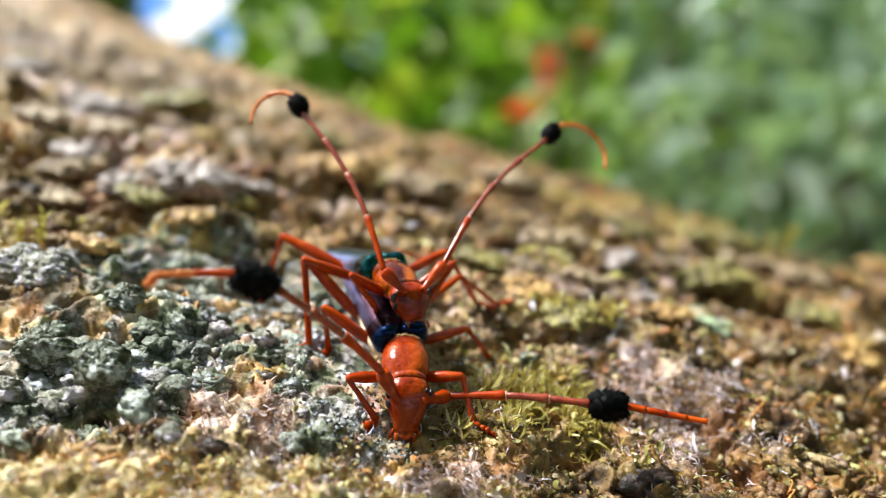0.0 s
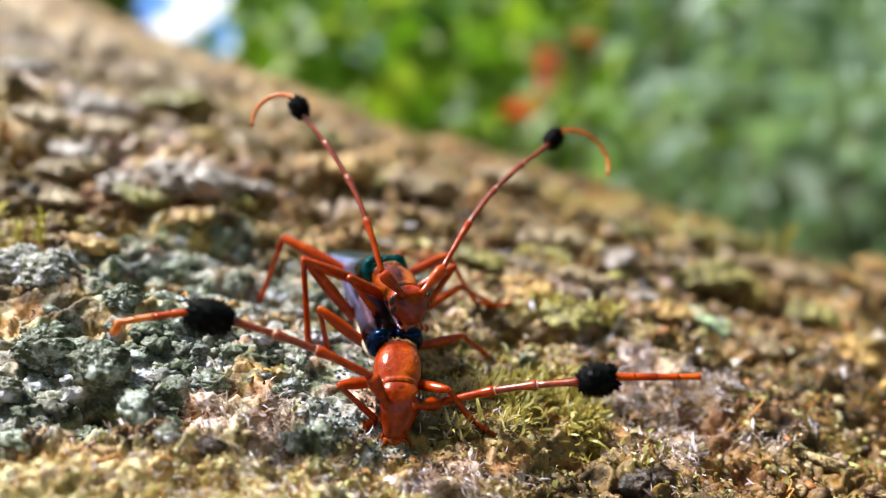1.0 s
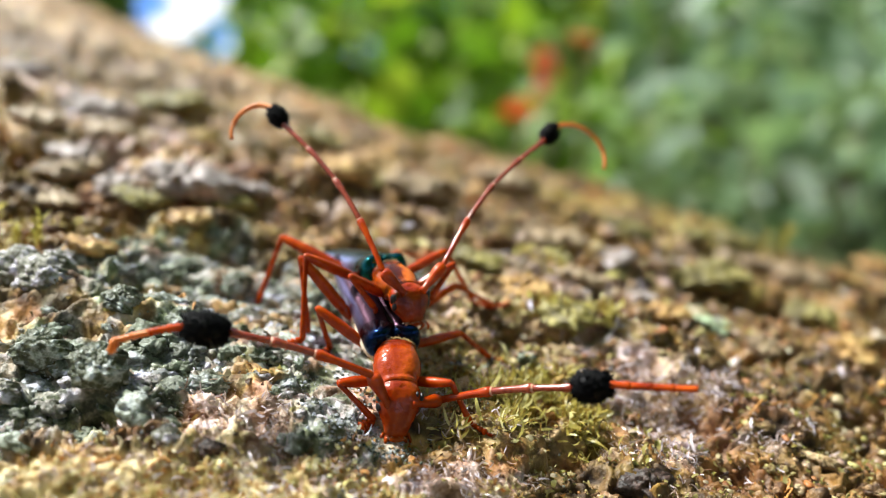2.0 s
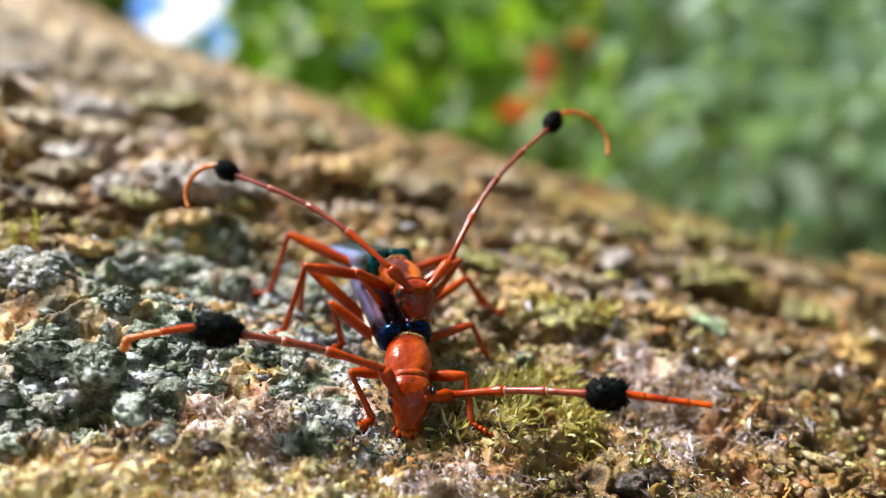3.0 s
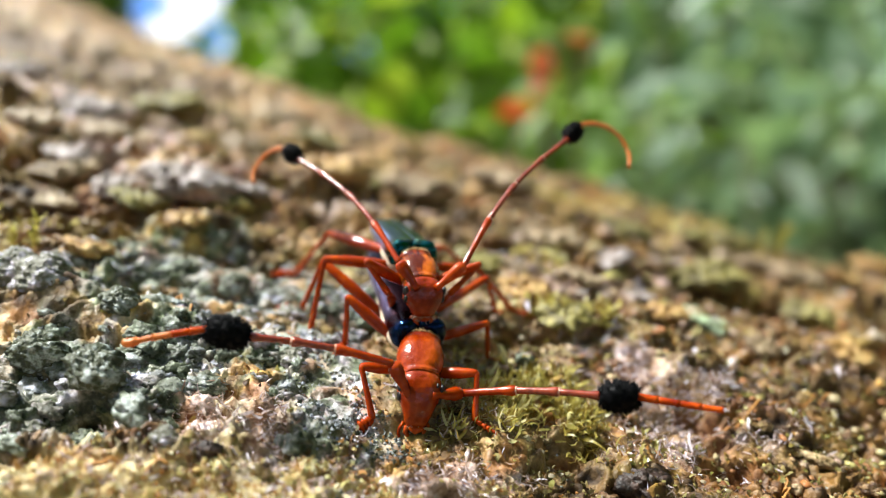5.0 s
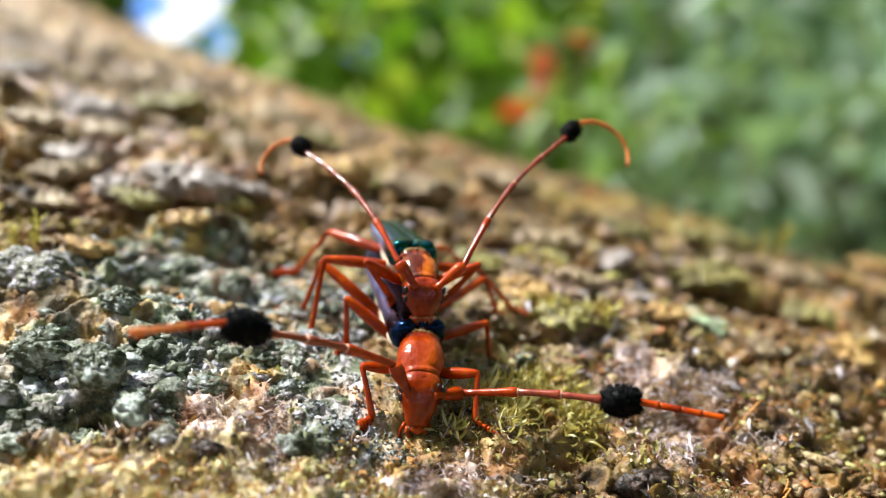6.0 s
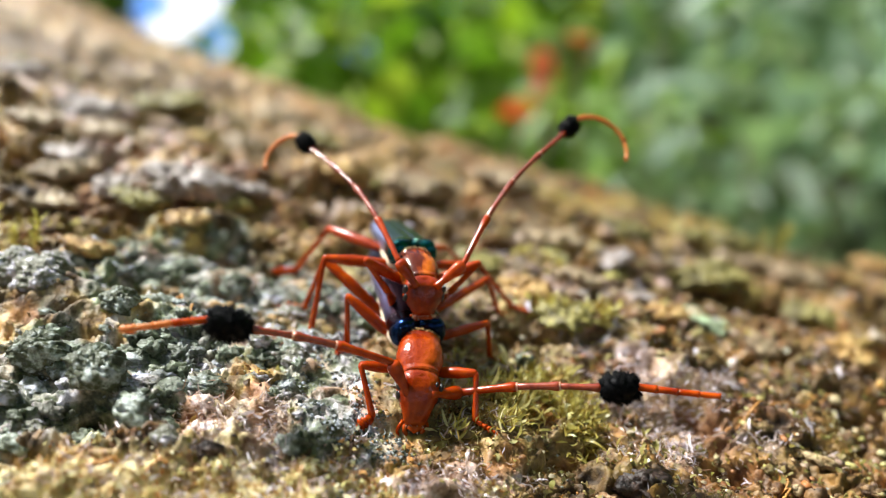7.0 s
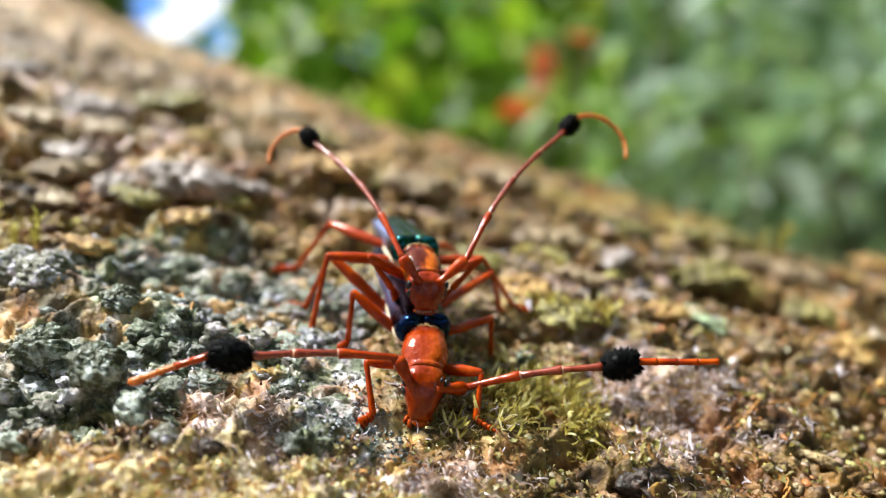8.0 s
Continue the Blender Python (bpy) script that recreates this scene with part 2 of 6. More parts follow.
def patches(u, v):
    """Where lichen, bast, moss, pale weathered crust and darker bark lie, 0 to 1."""
    w = 0.55 * fbm(u / 9, v / 9, 50, 3) + 0.40 * fbm(u / 2.6, v / 2.6, 60, 3)
    x = 0.55 * fbm(u / 8, v / 8, 150, 3) + 0.40 * fbm(u / 2.2, v / 2.2, 160, 3)
    lichen = np.maximum.reduce([1.5 * blob(u, v, -25, -0.5, 6, 5), blob(u, v, -22, 2, 17, 11, 10), blob(u, v, -11, 7, 10, 9), blob(u, v, -26, 20, 12, 8), blob(u, v, -8, -1, 8, 4), blob(u, v, -14, 19, 10, 8)])
    bast = np.maximum.reduce([blob(u, v, -14, -2.5, 6, 4, 10), blob(u, v, 3, -5, 16, 3, 8), blob(u, v, -14, -9, 20, 4, 8), blob(u, v, 22, 12, 10, 7), blob(u, v, -36, 40, 13, 7), blob(u, v, -54, 60, 16, 9), blob(u, v, -10, 45, 8, 5), blob(u, v, 10, 33, 9, 5), blob(u, v, 24, 62, 9, 5)])
    moss = np.maximum.reduce([blob(u, v, 9, 8, 8, 7), blob(u, v, 14, 4.5, 6, 3, 12), blob(u, v, -27, -11, 6, 3), blob(u, v, 32, 33, 6, 4), blob(u, v, 13, 22, 6, 2), blob(u, v, 38, 46, 7, 3),
                              1.5 * blob(u, v, 48, 74, 14, 7, 30), 1.5 * blob(u, v, 22, 84, 12, 7), blob(u, v, -38, 66, 9, 6), 1.4 * blob(u, v, -72, 100, 40, 22), 1.5 * blob(u, v, 40, 96, 40, 14, 20), blob(u, v, 12, 36, 5, 3), blob(u, v, -27, -14, 8, 3), blob(u, v, -45, 22, 9, 6)])
    pale = np.maximum.reduce([blob(u, v, -21, -11, 17, 5.5, 8), blob(u, v, 0, -8, 14, 4, 8), blob(u, v, -30, -14, 14, 6)])
    fields = [np.clip(0.42 + 0.9 * np.maximum(m, -0.6) + s, 0, 1) for m, s in ((lichen, w - 0.05), (bast, x), (moss, 0.5 * x - 0.8 * w - 0.16), (pale, 0.6 * w + 0.5 * x))]
    # oval patches of bark toned down to darker brown
    darker_bark = np.maximum.reduce([blob(u, v, 28, 2, 16, 5, 14), blob(u, v, -85, 105, 45, 24), blob(u, v, 58, 60, 22, 14, 20), blob(u, v, -24, -2.2, 2.6, 2.0), blob(u, v, -30, 1.0, 3.5, 2.0), blob(u, v, 2, 50, 30, 9, 15), blob(u, v, 38, 16, 22, 15, 20), blob(u, v, 30, 36, 22, 9, 20), blob(u, v, 20, -3, 9, 4, 10), blob(u, v, -44, 26, 12, 6, 15)])
    fields.append(np.clip(0.42 + 0.9 * np.maximum(darker_bark, -0.6) + 0.5 * w - 0.4 * x, 0, 1))
    fields[0] = fields[0] * (1 - 0.75 * np.clip((fields[1] - 0.45) * 4, 0, 1))
    return fields


# hollows where crust has come away and hummocks of lichen, moss and crust: u, v, half width, half depth, height
# the second hollow is added to shape the shaded side of a lichen knob
HOLLOWS = [(17.6, -0.7, 1.8, 2.1, 3.2), (-22.6, -3.5, 1.4, 1.7, 1.6), (-28.0, 16.9, 2.3, 2.3, 2.6), (-38.7, 13.2, 1.3, 1.3, 2.0), (-34.1, 19.2, 1.9, 1.1, 1.4), (-27.7, 12.7, 2.1, 1.1, 1.4),
           (3.3, 11.2, 1.5, 1.8, 1.0), (22.4, 24.8, 1.7, 2.0, 2.6), (18.5, 26.8, 2.1, 2.5, 2.6), (31.4, 18.9, 1.3, 1.6, 1.6), (7.5, 17.2, 2.2, 1.1, 1.6), (14.8, 4.2, 1.1, 1.1, 1.4),
           (-14.1, -8.7, 1.5, 0.8, 1.2), (44.9, 43.6, 3.4, 3.2, 3.0), (34.0, 43.9, 4.4, 3.3, 3.4), (-38.9, 22.4, 1.3, 1.5, 1.6), (-18.3, 23.4, 1.8, 1.3, 1.2)]
FAR_HOLLOWS = [(-67.5, 64.5, 6.9, 4.1, 5.0), (-67.4, 76.9, 3.4, 4.1, 4.0), (-52.9, 36.5, 2.3, 2.7, 4.5), (-41.7, 35.1, 1.9, 2.2, 3.2), (-47.3, 36.2, 5.0, 1.3, 2.4), (-29.7, 32.5, 2.8, 3.2, 3.2),
               (-42.4, 52.5, 2.7, 2.9, 3.0), (-38.1, 81.2, 3.9, 4.7, 4.5), (-30.5, 48.3, 1.7, 2.0, 2.8), (-12.0, 54.1, 2.1, 2.5, 3.4), (-7.8, 45.1, 2.9, 3.2, 3.0), (5.7, 56.8, 2.8, 3.3, 2.8),
               (-4.3, 87.7, 2.5, 3.0, 3.0), (25.1, 76.3, 2.5, 3.0, 3.5), (-15.9, 37.8, 2.0, 2.2, 2.0), (-63.5, 101.7, 4.0, 4.8, 5.0)]
HUMMOCKS = [(-23.9, -1.0, 2.6, 2.2, 1.0), (-29.7, 1.4, 2.7, 1.7, 0.9), (-25.5, 6.7, 2.1, 1.6, 0.7), (-33.2, 10.3, 5.2, 3.2, 2.2), (-19.8, 18.1, 2.0, 1.6, 1.3), (-10.5, 5.4, 1.6, 1.3, 0.9),
            (-14.0, 6.0, 1.4, 1.1, 0.8), (-20.6, 8.4, 1.9, 1.5, 1.0), (13.4, 21.7, 4.9, 1.8, 1.8), (34.7, 48.0, 5.3, 4.0, 2.0), (28.6, 31.8, 3.9, 3.1, 1.6), (10.5, 12.3, 3.6, 2.6, 1.2),
            (24.6, 14.4, 3.7, 2.6, 1.4), (39.9, 29.3, 3.8, 3.0, 1.8), (-36.0, 18.0, 3.3, 2.2, 1.6), (-16.5, -5.4, 2.0, 1.1, 0.9), (-26.5, -4.7, 2.8, 1.6, 1.4)]
FAR_HUMMOCKS = [(56.7, 67.7, 5.8, 4.6, 2.2), (48.2, 73.4, 4.7, 3.8, 2.4), (38.4, 68.5, 3.3, 2.6, 2.6), (26.5, 54.4, 4.2, 3.3, 2.4), (-17.8, 50.0, 6.6, 5.3, 3.6), (-30.7, 60.5, 3.9, 3.1, 3.2),
                (-40.9, 44.1, 1.9, 1.5, 2.2), (-54.8, 51.5, 3.6, 2.9, 3.0), (-48.9, 52.4, 3.4, 2.7, 2.4), (-32.2, 38.7, 6.2, 4.7, 2.0), (-6.8, 57.7, 4.9, 3.9, 2.6), (10.4, 47.2, 5.3, 4.2, 2.0),
                (2.3, 73.2, 5.6, 4.5, 3.0), (-50.6, 79.3, 5.8, 4.6, 3.5), (-46.1, 29.9, 3.8, 2.9, 2.0), (-175.0, 262.0, 45.0, 34.0, 9.0)]


def relief(u, v, masks):
    """Height of the crust over the smooth trunk, in millimetres."""
    lichen, bast, moss = masks[:3]
    r = np.hypot(u - 3, (v - 22))
    fade = 1 / (1 + (r / 260) ** 4)
    wx, wy = u + 1.6 * fbm(u / 5, v / 5, 3, 3), v + 1.6 * fbm(u / 5, v / 5, 8, 3)
    h = 2.2 * fbm(u / 27, v / 24, 11, 3)
    d, k = cells(wx / 8.2, wy / 4.6, 21)
    h = h + (1.5 + 0.3 * np.clip((v - 12) / 22, 0, 1)) * k * np.sqrt(np.clip(1 - (d / 0.74) ** 2, 0, 1)) * (0.7 + 0.5 * lichen)
    deep = np.clip((v - 0.25 * np.abs(u) - 12) / 26, 0, 1)
    d2, k2 = cells(wx / 3.2 + 9, wy / 2.0, 31)
    h = h + 0.95 * (1 - 0.7 * deep) * np.maximum(k2 - 0.2, 0) * np.clip(1 - (d2 / 0.66) ** 2, 0, 1) * (0.8 + 0.5 * lichen)
    d5, k5 = cells(wx / 17, wy / 9, 25)
    h = h + 1.2 * (k5 - 0.35) * np.sqrt(np.clip(1 - (d5 / 0.74) ** 2, 0, 1)) * np.clip((v - 22) / 25, 0, 1)
    h = h + 0.7 * (1 - np.abs(fbm(u / 6.5, v / 3.4, 41, 3)) * 2.4) * (0.45 + 0.55 * bast)
    d6, k6 = cells(wx / 24 + 3, wy / 13, 29)
    h = h + 3.6 * np.maximum(k6 - 0.3, 0) * np.sqrt(np.clip(1 - (d6 / 0.72) ** 2, 0, 1)) * np.clip((np.hypot(u, v) - 60) / 60, 0, 1)
    back = np.clip((v - 6) / 16, 0, 1)
    h = h + 2.0 * deep * slabs(wx / 15 + 2, wy / 9.0, 47) + 1.5 * deep * slabs(wx / 8.5 + 5, wy / 5.0, 48)
    h = h + (0.7 + 0.9 * back) * (1 - 0.6 * lichen) * slabs(wx / 10, wy / 4.8, 27)
    h = h + (0.5 + 0.35 * back) * (1 - 0.6 * deep) * (1 - 0.6 * lichen) * slabs(wx / 4.6 + 7, wy / 2.4, 28)
    h = h + 2.2 * np.clip((np.hypot(u, v) - 62) / 40, 0, 1) * slabs(wx / 9 + 1, wy / 8, 49)
    d3, k3 = cells(wx / 0.95 + 3, wy / 0.85, 36)
    h = h + 0.42 * (1 - 0.6 * deep) * k3 * np.sqrt(np.clip(1 - (d3 / 0.7) ** 2, 0, 1))
    d4, k4 = cells(wx / 0.42 + 5, wy / 0.4, 38)
    h = h + 0.08 * k4 * np.clip(1 - d4 / 0.7, 0, 1) + 0.22 * fbm(u / 1.3, v / 1.0, 71, 3, 0.5)
    crack = np.clip(1 - np.abs(fbm(wx / 20, wy / 6, 91, 3)) * 10, 0, 1) + 0.7 * np.clip(1 - np.abs(fbm(wx / 9 + 4, wy / 4, 95, 2)) * 10, 0, 1)
    h = h - (2.8 + 1.2 * deep) * crack * (0.35 + 0.65 * np.clip((v - 8) / 18, 0, 1))
    # hollows where crust has come away
    pit = np.clip(fbm(u / 10, v / 4.5, 81, 3) - 0.30, 0, 0.5)
    h = h - (5.5 + 1.5 * np.clip((v - 15) / 30, 0, 1)) * pit
    for cu, cv, ru, rv, depth in HOLLOWS + FAR_HOLLOWS:
        h = h - 1.1 * depth * np.clip(blob(wx, wy, cu, cv, 1.2 * ru, 1.2 * rv) * 1.8, 0, 1)
    # hummocks, each with a rough skin
    hx, hy = u + 0.35 * (wx - u), v + 0.35 * (wy - v)
    skin = 0.72 + 0.25 * fbm(u / 2.4, v / 2.0, 131, 2)
    for cu, cv, ru, rv, tall in HUMMOCKS + FAR_HUMMOCKS:
        r = 1 - blob(hx, hy, cu, cv, 1.2 * ru, 1.2 * rv)
        h = h + tall * np.clip(1 - r ** 2, 0, 1) ** 0.8 * skin
    # worn low where the beetles stand
    flat = np.clip(1.5 * blob(u, v, -1.5, 6.0, 13, 13, 0), 0, 1)
    far = np.clip((v - 40) / 70, 0, 1)
    return fade * (h - 1.1 - 6.0 * far * far * (3 - 2 * far) * (1 - 0.6 * np.clip(u / 40, 0, 1))) * (1 - 0.66 * flat) - 0.1 * flat - 0.7 * np.clip(1.6 * blob(u, v, -1.2, -0.6, 3.6, 2.6), 0, 1)


def on_trunk(u, v):
    """Height of the bark's real surface at (u, v), in millimetres."""
    c = u * CG - v * SG
    return np.sqrt(np.maximum(R_TRUNK ** 2 - c * c, 0)) - R_TRUNK + relief(u, v, patches(u, v))


def axis_steps(centre, half, fine, below, above, end):
    """Even fine steps round a centre, then steps that grow towards both ends, each side at its own rate."""
    mid = np.arange(centre - half, centre + half + fine / 2, fine)
    out = []
    for sgn, start, growth in ((1, mid[-1], above), (-1, mid[0], below)):
        x, st, side = start, fine, []
        while (x < end if sgn > 0 else x > -end):
            st *= growth
            x += sgn * st
            side.append(x)
        side[-1] = sgn * end
        out.append(side)
    return np.array(out[1][::-1] + mid.tolist() + out[0])


def build_trunk(mat):
    half = math.pi * R_TRUNK
    cs = axis_steps(18, 42, 0.17, 1.09, 1.022, half)
    ls = axis_steps(9, 42, 0.17, 1.07, 1.024, 2600)
    C, L = np.meshgrid(cs, ls, indexing="ij")
    ang = C / R_TRUNK
    u, v = C * CG + L * SG, -C * SG + L * CG
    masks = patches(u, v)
    h = relief(u, v, masks)
    taper = 1 + 0.02 * np.sin(L / 700)
    rr = R_TRUNK * taper - R_TRUNK * (1 + 0.02 * np.sin(0)) + R_TRUNK + h
    cc, nn = rr * np.sin(ang), rr * np.cos(ang) - R_TRUNK
    P = np.stack([cc * CG + L * SG, -cc * SG + L * CG, nn], -1).reshape(-1, 3) * MM
    a, b = C.shape
    i = np.arange((a - 1) * (b - 1))
    q = (i // (b - 1)) * b + i % (b - 1)
    F = np.stack([q, q + b, q + b + 1, q + 1], -1)
    ends = [len(P), len(P) + 1]
    hub = np.array([[ls[0] * SG, ls[0] * CG, -R_TRUNK], [ls[-1] * SG, ls[-1] * CG, -R_TRUNK]]) * MM
    P = np.concatenate([P, hub])
    ring = np.arange(a - 1) * b
    caps = np.concatenate([np.stack([ring, ring + b, np.full(a - 1, ends[0])], -1), np.stack([ring + b + b - 1, ring + b - 1, np.full(a - 1, ends[1])], -1)])
    me = bpy.data.meshes.new("fallen_trunk")
    me.vertices.add(len(P))
    me.vertices.foreach_set("co", P.ravel())
    me.loops.add(F.size + caps.size)
    me.loops.foreach_set("vertex_index", np.concatenate([F.ravel(), caps.ravel()]))
    me.polygons.add(len(F) + len(caps))
    me.polygons.foreach_set("loop_start", np.concatenate([np.arange(0, F.size, 4), F.size + np.arange(0, caps.size, 3)]))
    me.polygons.foreach_set("use_smooth", np.concatenate([np.ones(len(F), bool), np.zeros(len(caps), bool)]))
    me.update(calc_edges=True)
    for name, mk in zip(("lichen", "bast", "moss", "pale", "darker_bark"), masks):
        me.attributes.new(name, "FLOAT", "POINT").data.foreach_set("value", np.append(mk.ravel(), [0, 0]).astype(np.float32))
    me.materials.append(mat)
    ob = new("fallen_trunk", me)
    ob.matrix_world = TRUNK
    return tagged(ob, "mossy fallen tree trunk with lumpy lichen-crusted brown bark", "tree trunk", kind="structure")


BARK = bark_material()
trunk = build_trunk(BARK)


# ---- forest floor ----
def build_ground():
    mat = two_tone("leaf_litter", (0.05, 0.035, 0.02), (0.16, 0.12, 0.07), 3.0, 0.9, 0.2, 0.01)
    n, verts = 60, []
    ax = np.sign(np.linspace(-1, 1, n)) * np.abs(np.linspace(-1, 1, n)) ** 3 * 1500
    X, Y = np.meshgrid(ax, ax, indexing="ij")
    Z = 0.12 * fbm(X / 3, Y / 3, 5, 3) * np.exp(-np.hypot(X, Y) / 60)
    verts = np.stack([X, Y, Z], -1).reshape(-1, 3)
    faces = [(i * n + j, (i + 1) * n + j, (i + 1) * n + j + 1, i * n + j + 1) for i in range(n - 1) for j in range(n - 1)]
    ob = mesh_object("ground", verts, faces, mat, scale=1.0)
    tagged(ob, "dark forest floor covered in leaf litter", "ground", kind="structure")


build_ground()


# ---- bright clouds low over the horizon ----
def build_clouds():
    m, n, l, p = material("cloud", 1.0)
    col = ramp(n, l, noise_tex(n, l, 0.03, 3, 0.5), [(0.44, (0.14, 0.34, 0.85)), (0.52, (1.0, 1.0, 1.0))])
    glow = n.new("ShaderNodeEmission")
    glow.inputs["Strength"].default_value = 0.85
    l.new(col, glow.inputs["Color"])
    l.new(glow.outputs[0], n["Material Output"].inputs[0])
    k, verts = 48, []
    for e in (-1.0, 4.0, 9.0, 14.0):
        for i in range(k):
            a, d = 2 * math.pi * i / k, 600.0
            verts.append((d * math.cos(a), d * math.sin(a), d * math.tan(radians(e))))
    faces = [(r * k + i, r * k + (i + 1) % k, (r + 1) * k + (i + 1) % k, (r + 1) * k + i) for r in range(3) for i in range(k)]
    ob = mesh_object("backdrop", verts, faces, m, scale=1.0)
    tagged(ob, "bank of bright white clouds low in a blue sky", "clouds", kind="structure")


build_clouds()


# ---- undergrowth behind the trunk ----
def leaf_shape(length, width, fold, curl):
    """A pointed leaf along +y with a folded midrib and a drooping tip."""
    rows = [(0.0, 0.03), (0.18, 0.62), (0.42, 1.0), (0.68, 0.78), (0.88, 0.34), (1.0, 0.02)]
    v, f = [], []
    for s, w in rows:
        y, z = s * length, -curl * length * s * s
        v += [(-w * width / 2, y, z + fold * w * width), (0, y, z), (w * width / 2, y, z + fold * w * width)]
    for i in range(len(rows) - 1):
        a = 3 * i
        f += [(a, a + 1, a + 4, a + 3), (a + 1, a + 2, a + 5, a + 4)]
    return np.array(v), f


def leaves_mesh(name, places, mat, parent, rng, length, width, face_up=0.6, label=""):
    """Many leaves at the given places, each turned its own way."""
    verts, faces = [], []
    for p in places:
        k = rng.uniform(0.65, 1.3)
        lv, lf = leaf_shape(length * k, width * k * rng.uniform(0.8, 1.2), rng.uniform(0.05, 0.3), rng.uniform(0.0, 0.5))
        lv = lv - np.array([0, length * k * 0.5, 0])
        m = np.array((Euler((rng.uniform(-1.3, 0.5) * (1.4 - face_up), rng.uniform(-0.9, 0.9), rng.uniform(0, 6.283)))).to_matrix())
        o = len(verts)
        verts += (lv @ m.T + p).tolist()
        faces += [tuple(i + o for i in q) for q in lf]
    return mesh_object(name, verts, faces, mat, parent, label, scale=1.0)


def build_shrub(name, base, tips, leaf_mat, stem_mat, count, length, width, seed, label, category, spread=0.12, face_up=0.6, kind="", reach=(0.35, 1.05)):
    """A stem that forks towards the tips, with leaves gathered round the outer twigs."""
    rng = np.random.default_rng(seed)
    root = tagged(new(name), label, category, kind=kind)
    root.location = base
    base = np.array(base)
    pieces, places = [], []
    fork = (np.mean(tips, axis=0) - base) * 0.45
    pieces.append(tube([(0, 0, 0), fork * 0.5 + rng.normal(0, 0.02, 3), fork], [0.009, 0.006, 0.004], 7))
    for tip in tips:
        end = np.array(tip) - base
        mid = fork + (end - fork) * 0.5 + rng.normal(0, 0.05, 3)
        pieces.append(tube([fork, mid, end], [0.0035, 0.0025, 0.0015], 6))
        for _ in range(count // len(tips)):
            s = rng.uniform(*reach)
            q = fork + (end - fork) * s + rng.normal(0, spread, 3)
            places.append(q)
    v, f = joined(*pieces)
    mesh_object("stem", v, f, stem_mat, root, scale=1.0)
    leaves_mesh("foliage", places, leaf_mat, root, rng, length, width, face_up)
    return root


STEM = two_tone("stem_bark", (0.06, 0.045, 0.025), (0.14, 0.11, 0.07), 40, 0.8, 0.3, 0.001)
BRIGHT = leaf_material("bright_leaf", [(0.0, (0.06, 0.15, 0.012)), (0.35, (0.13, 0.28, 0.02)), (0.75, (0.26, 0.42, 0.03)), (1.0, (0.45, 0.58, 0.08))], 0.5)
DEEP = leaf_material("deep_leaf", [(0.0, (0.08, 0.17, 0.02)), (0.5, (0.21, 0.38, 0.05)), (1.0, (0.42, 0.58, 0.11))], 0.45)
GREY = leaf_material("grey_leaf", [(0.0, (0.15, 0.26, 0.13)), (0.5, (0.26, 0.40, 0.25)), (0.85, (0.40, 0.54, 0.40)), (1.0, (0.48, 0.60, 0.50))], 0.5, 0.35)
RED = leaf_material("red_leaf", [(0.0, (0.60, 0.09, 0.03)), (0.6, (0.66, 0.16, 0.07)), (1.0, (0.70, 0.30, 0.20))], 0.4)


def aim(px, py, d):
    """A place d metres out along a line of sight from the trunk's edge towards the wood behind."""
    x, z = (px - 784) / 1358, (441 - py) / 1358
    c, s = math.cos(radians(10)), math.sin(radians(10))
    return (x * d, d * (c + z * s), 1.3 + d * (z * c - s))


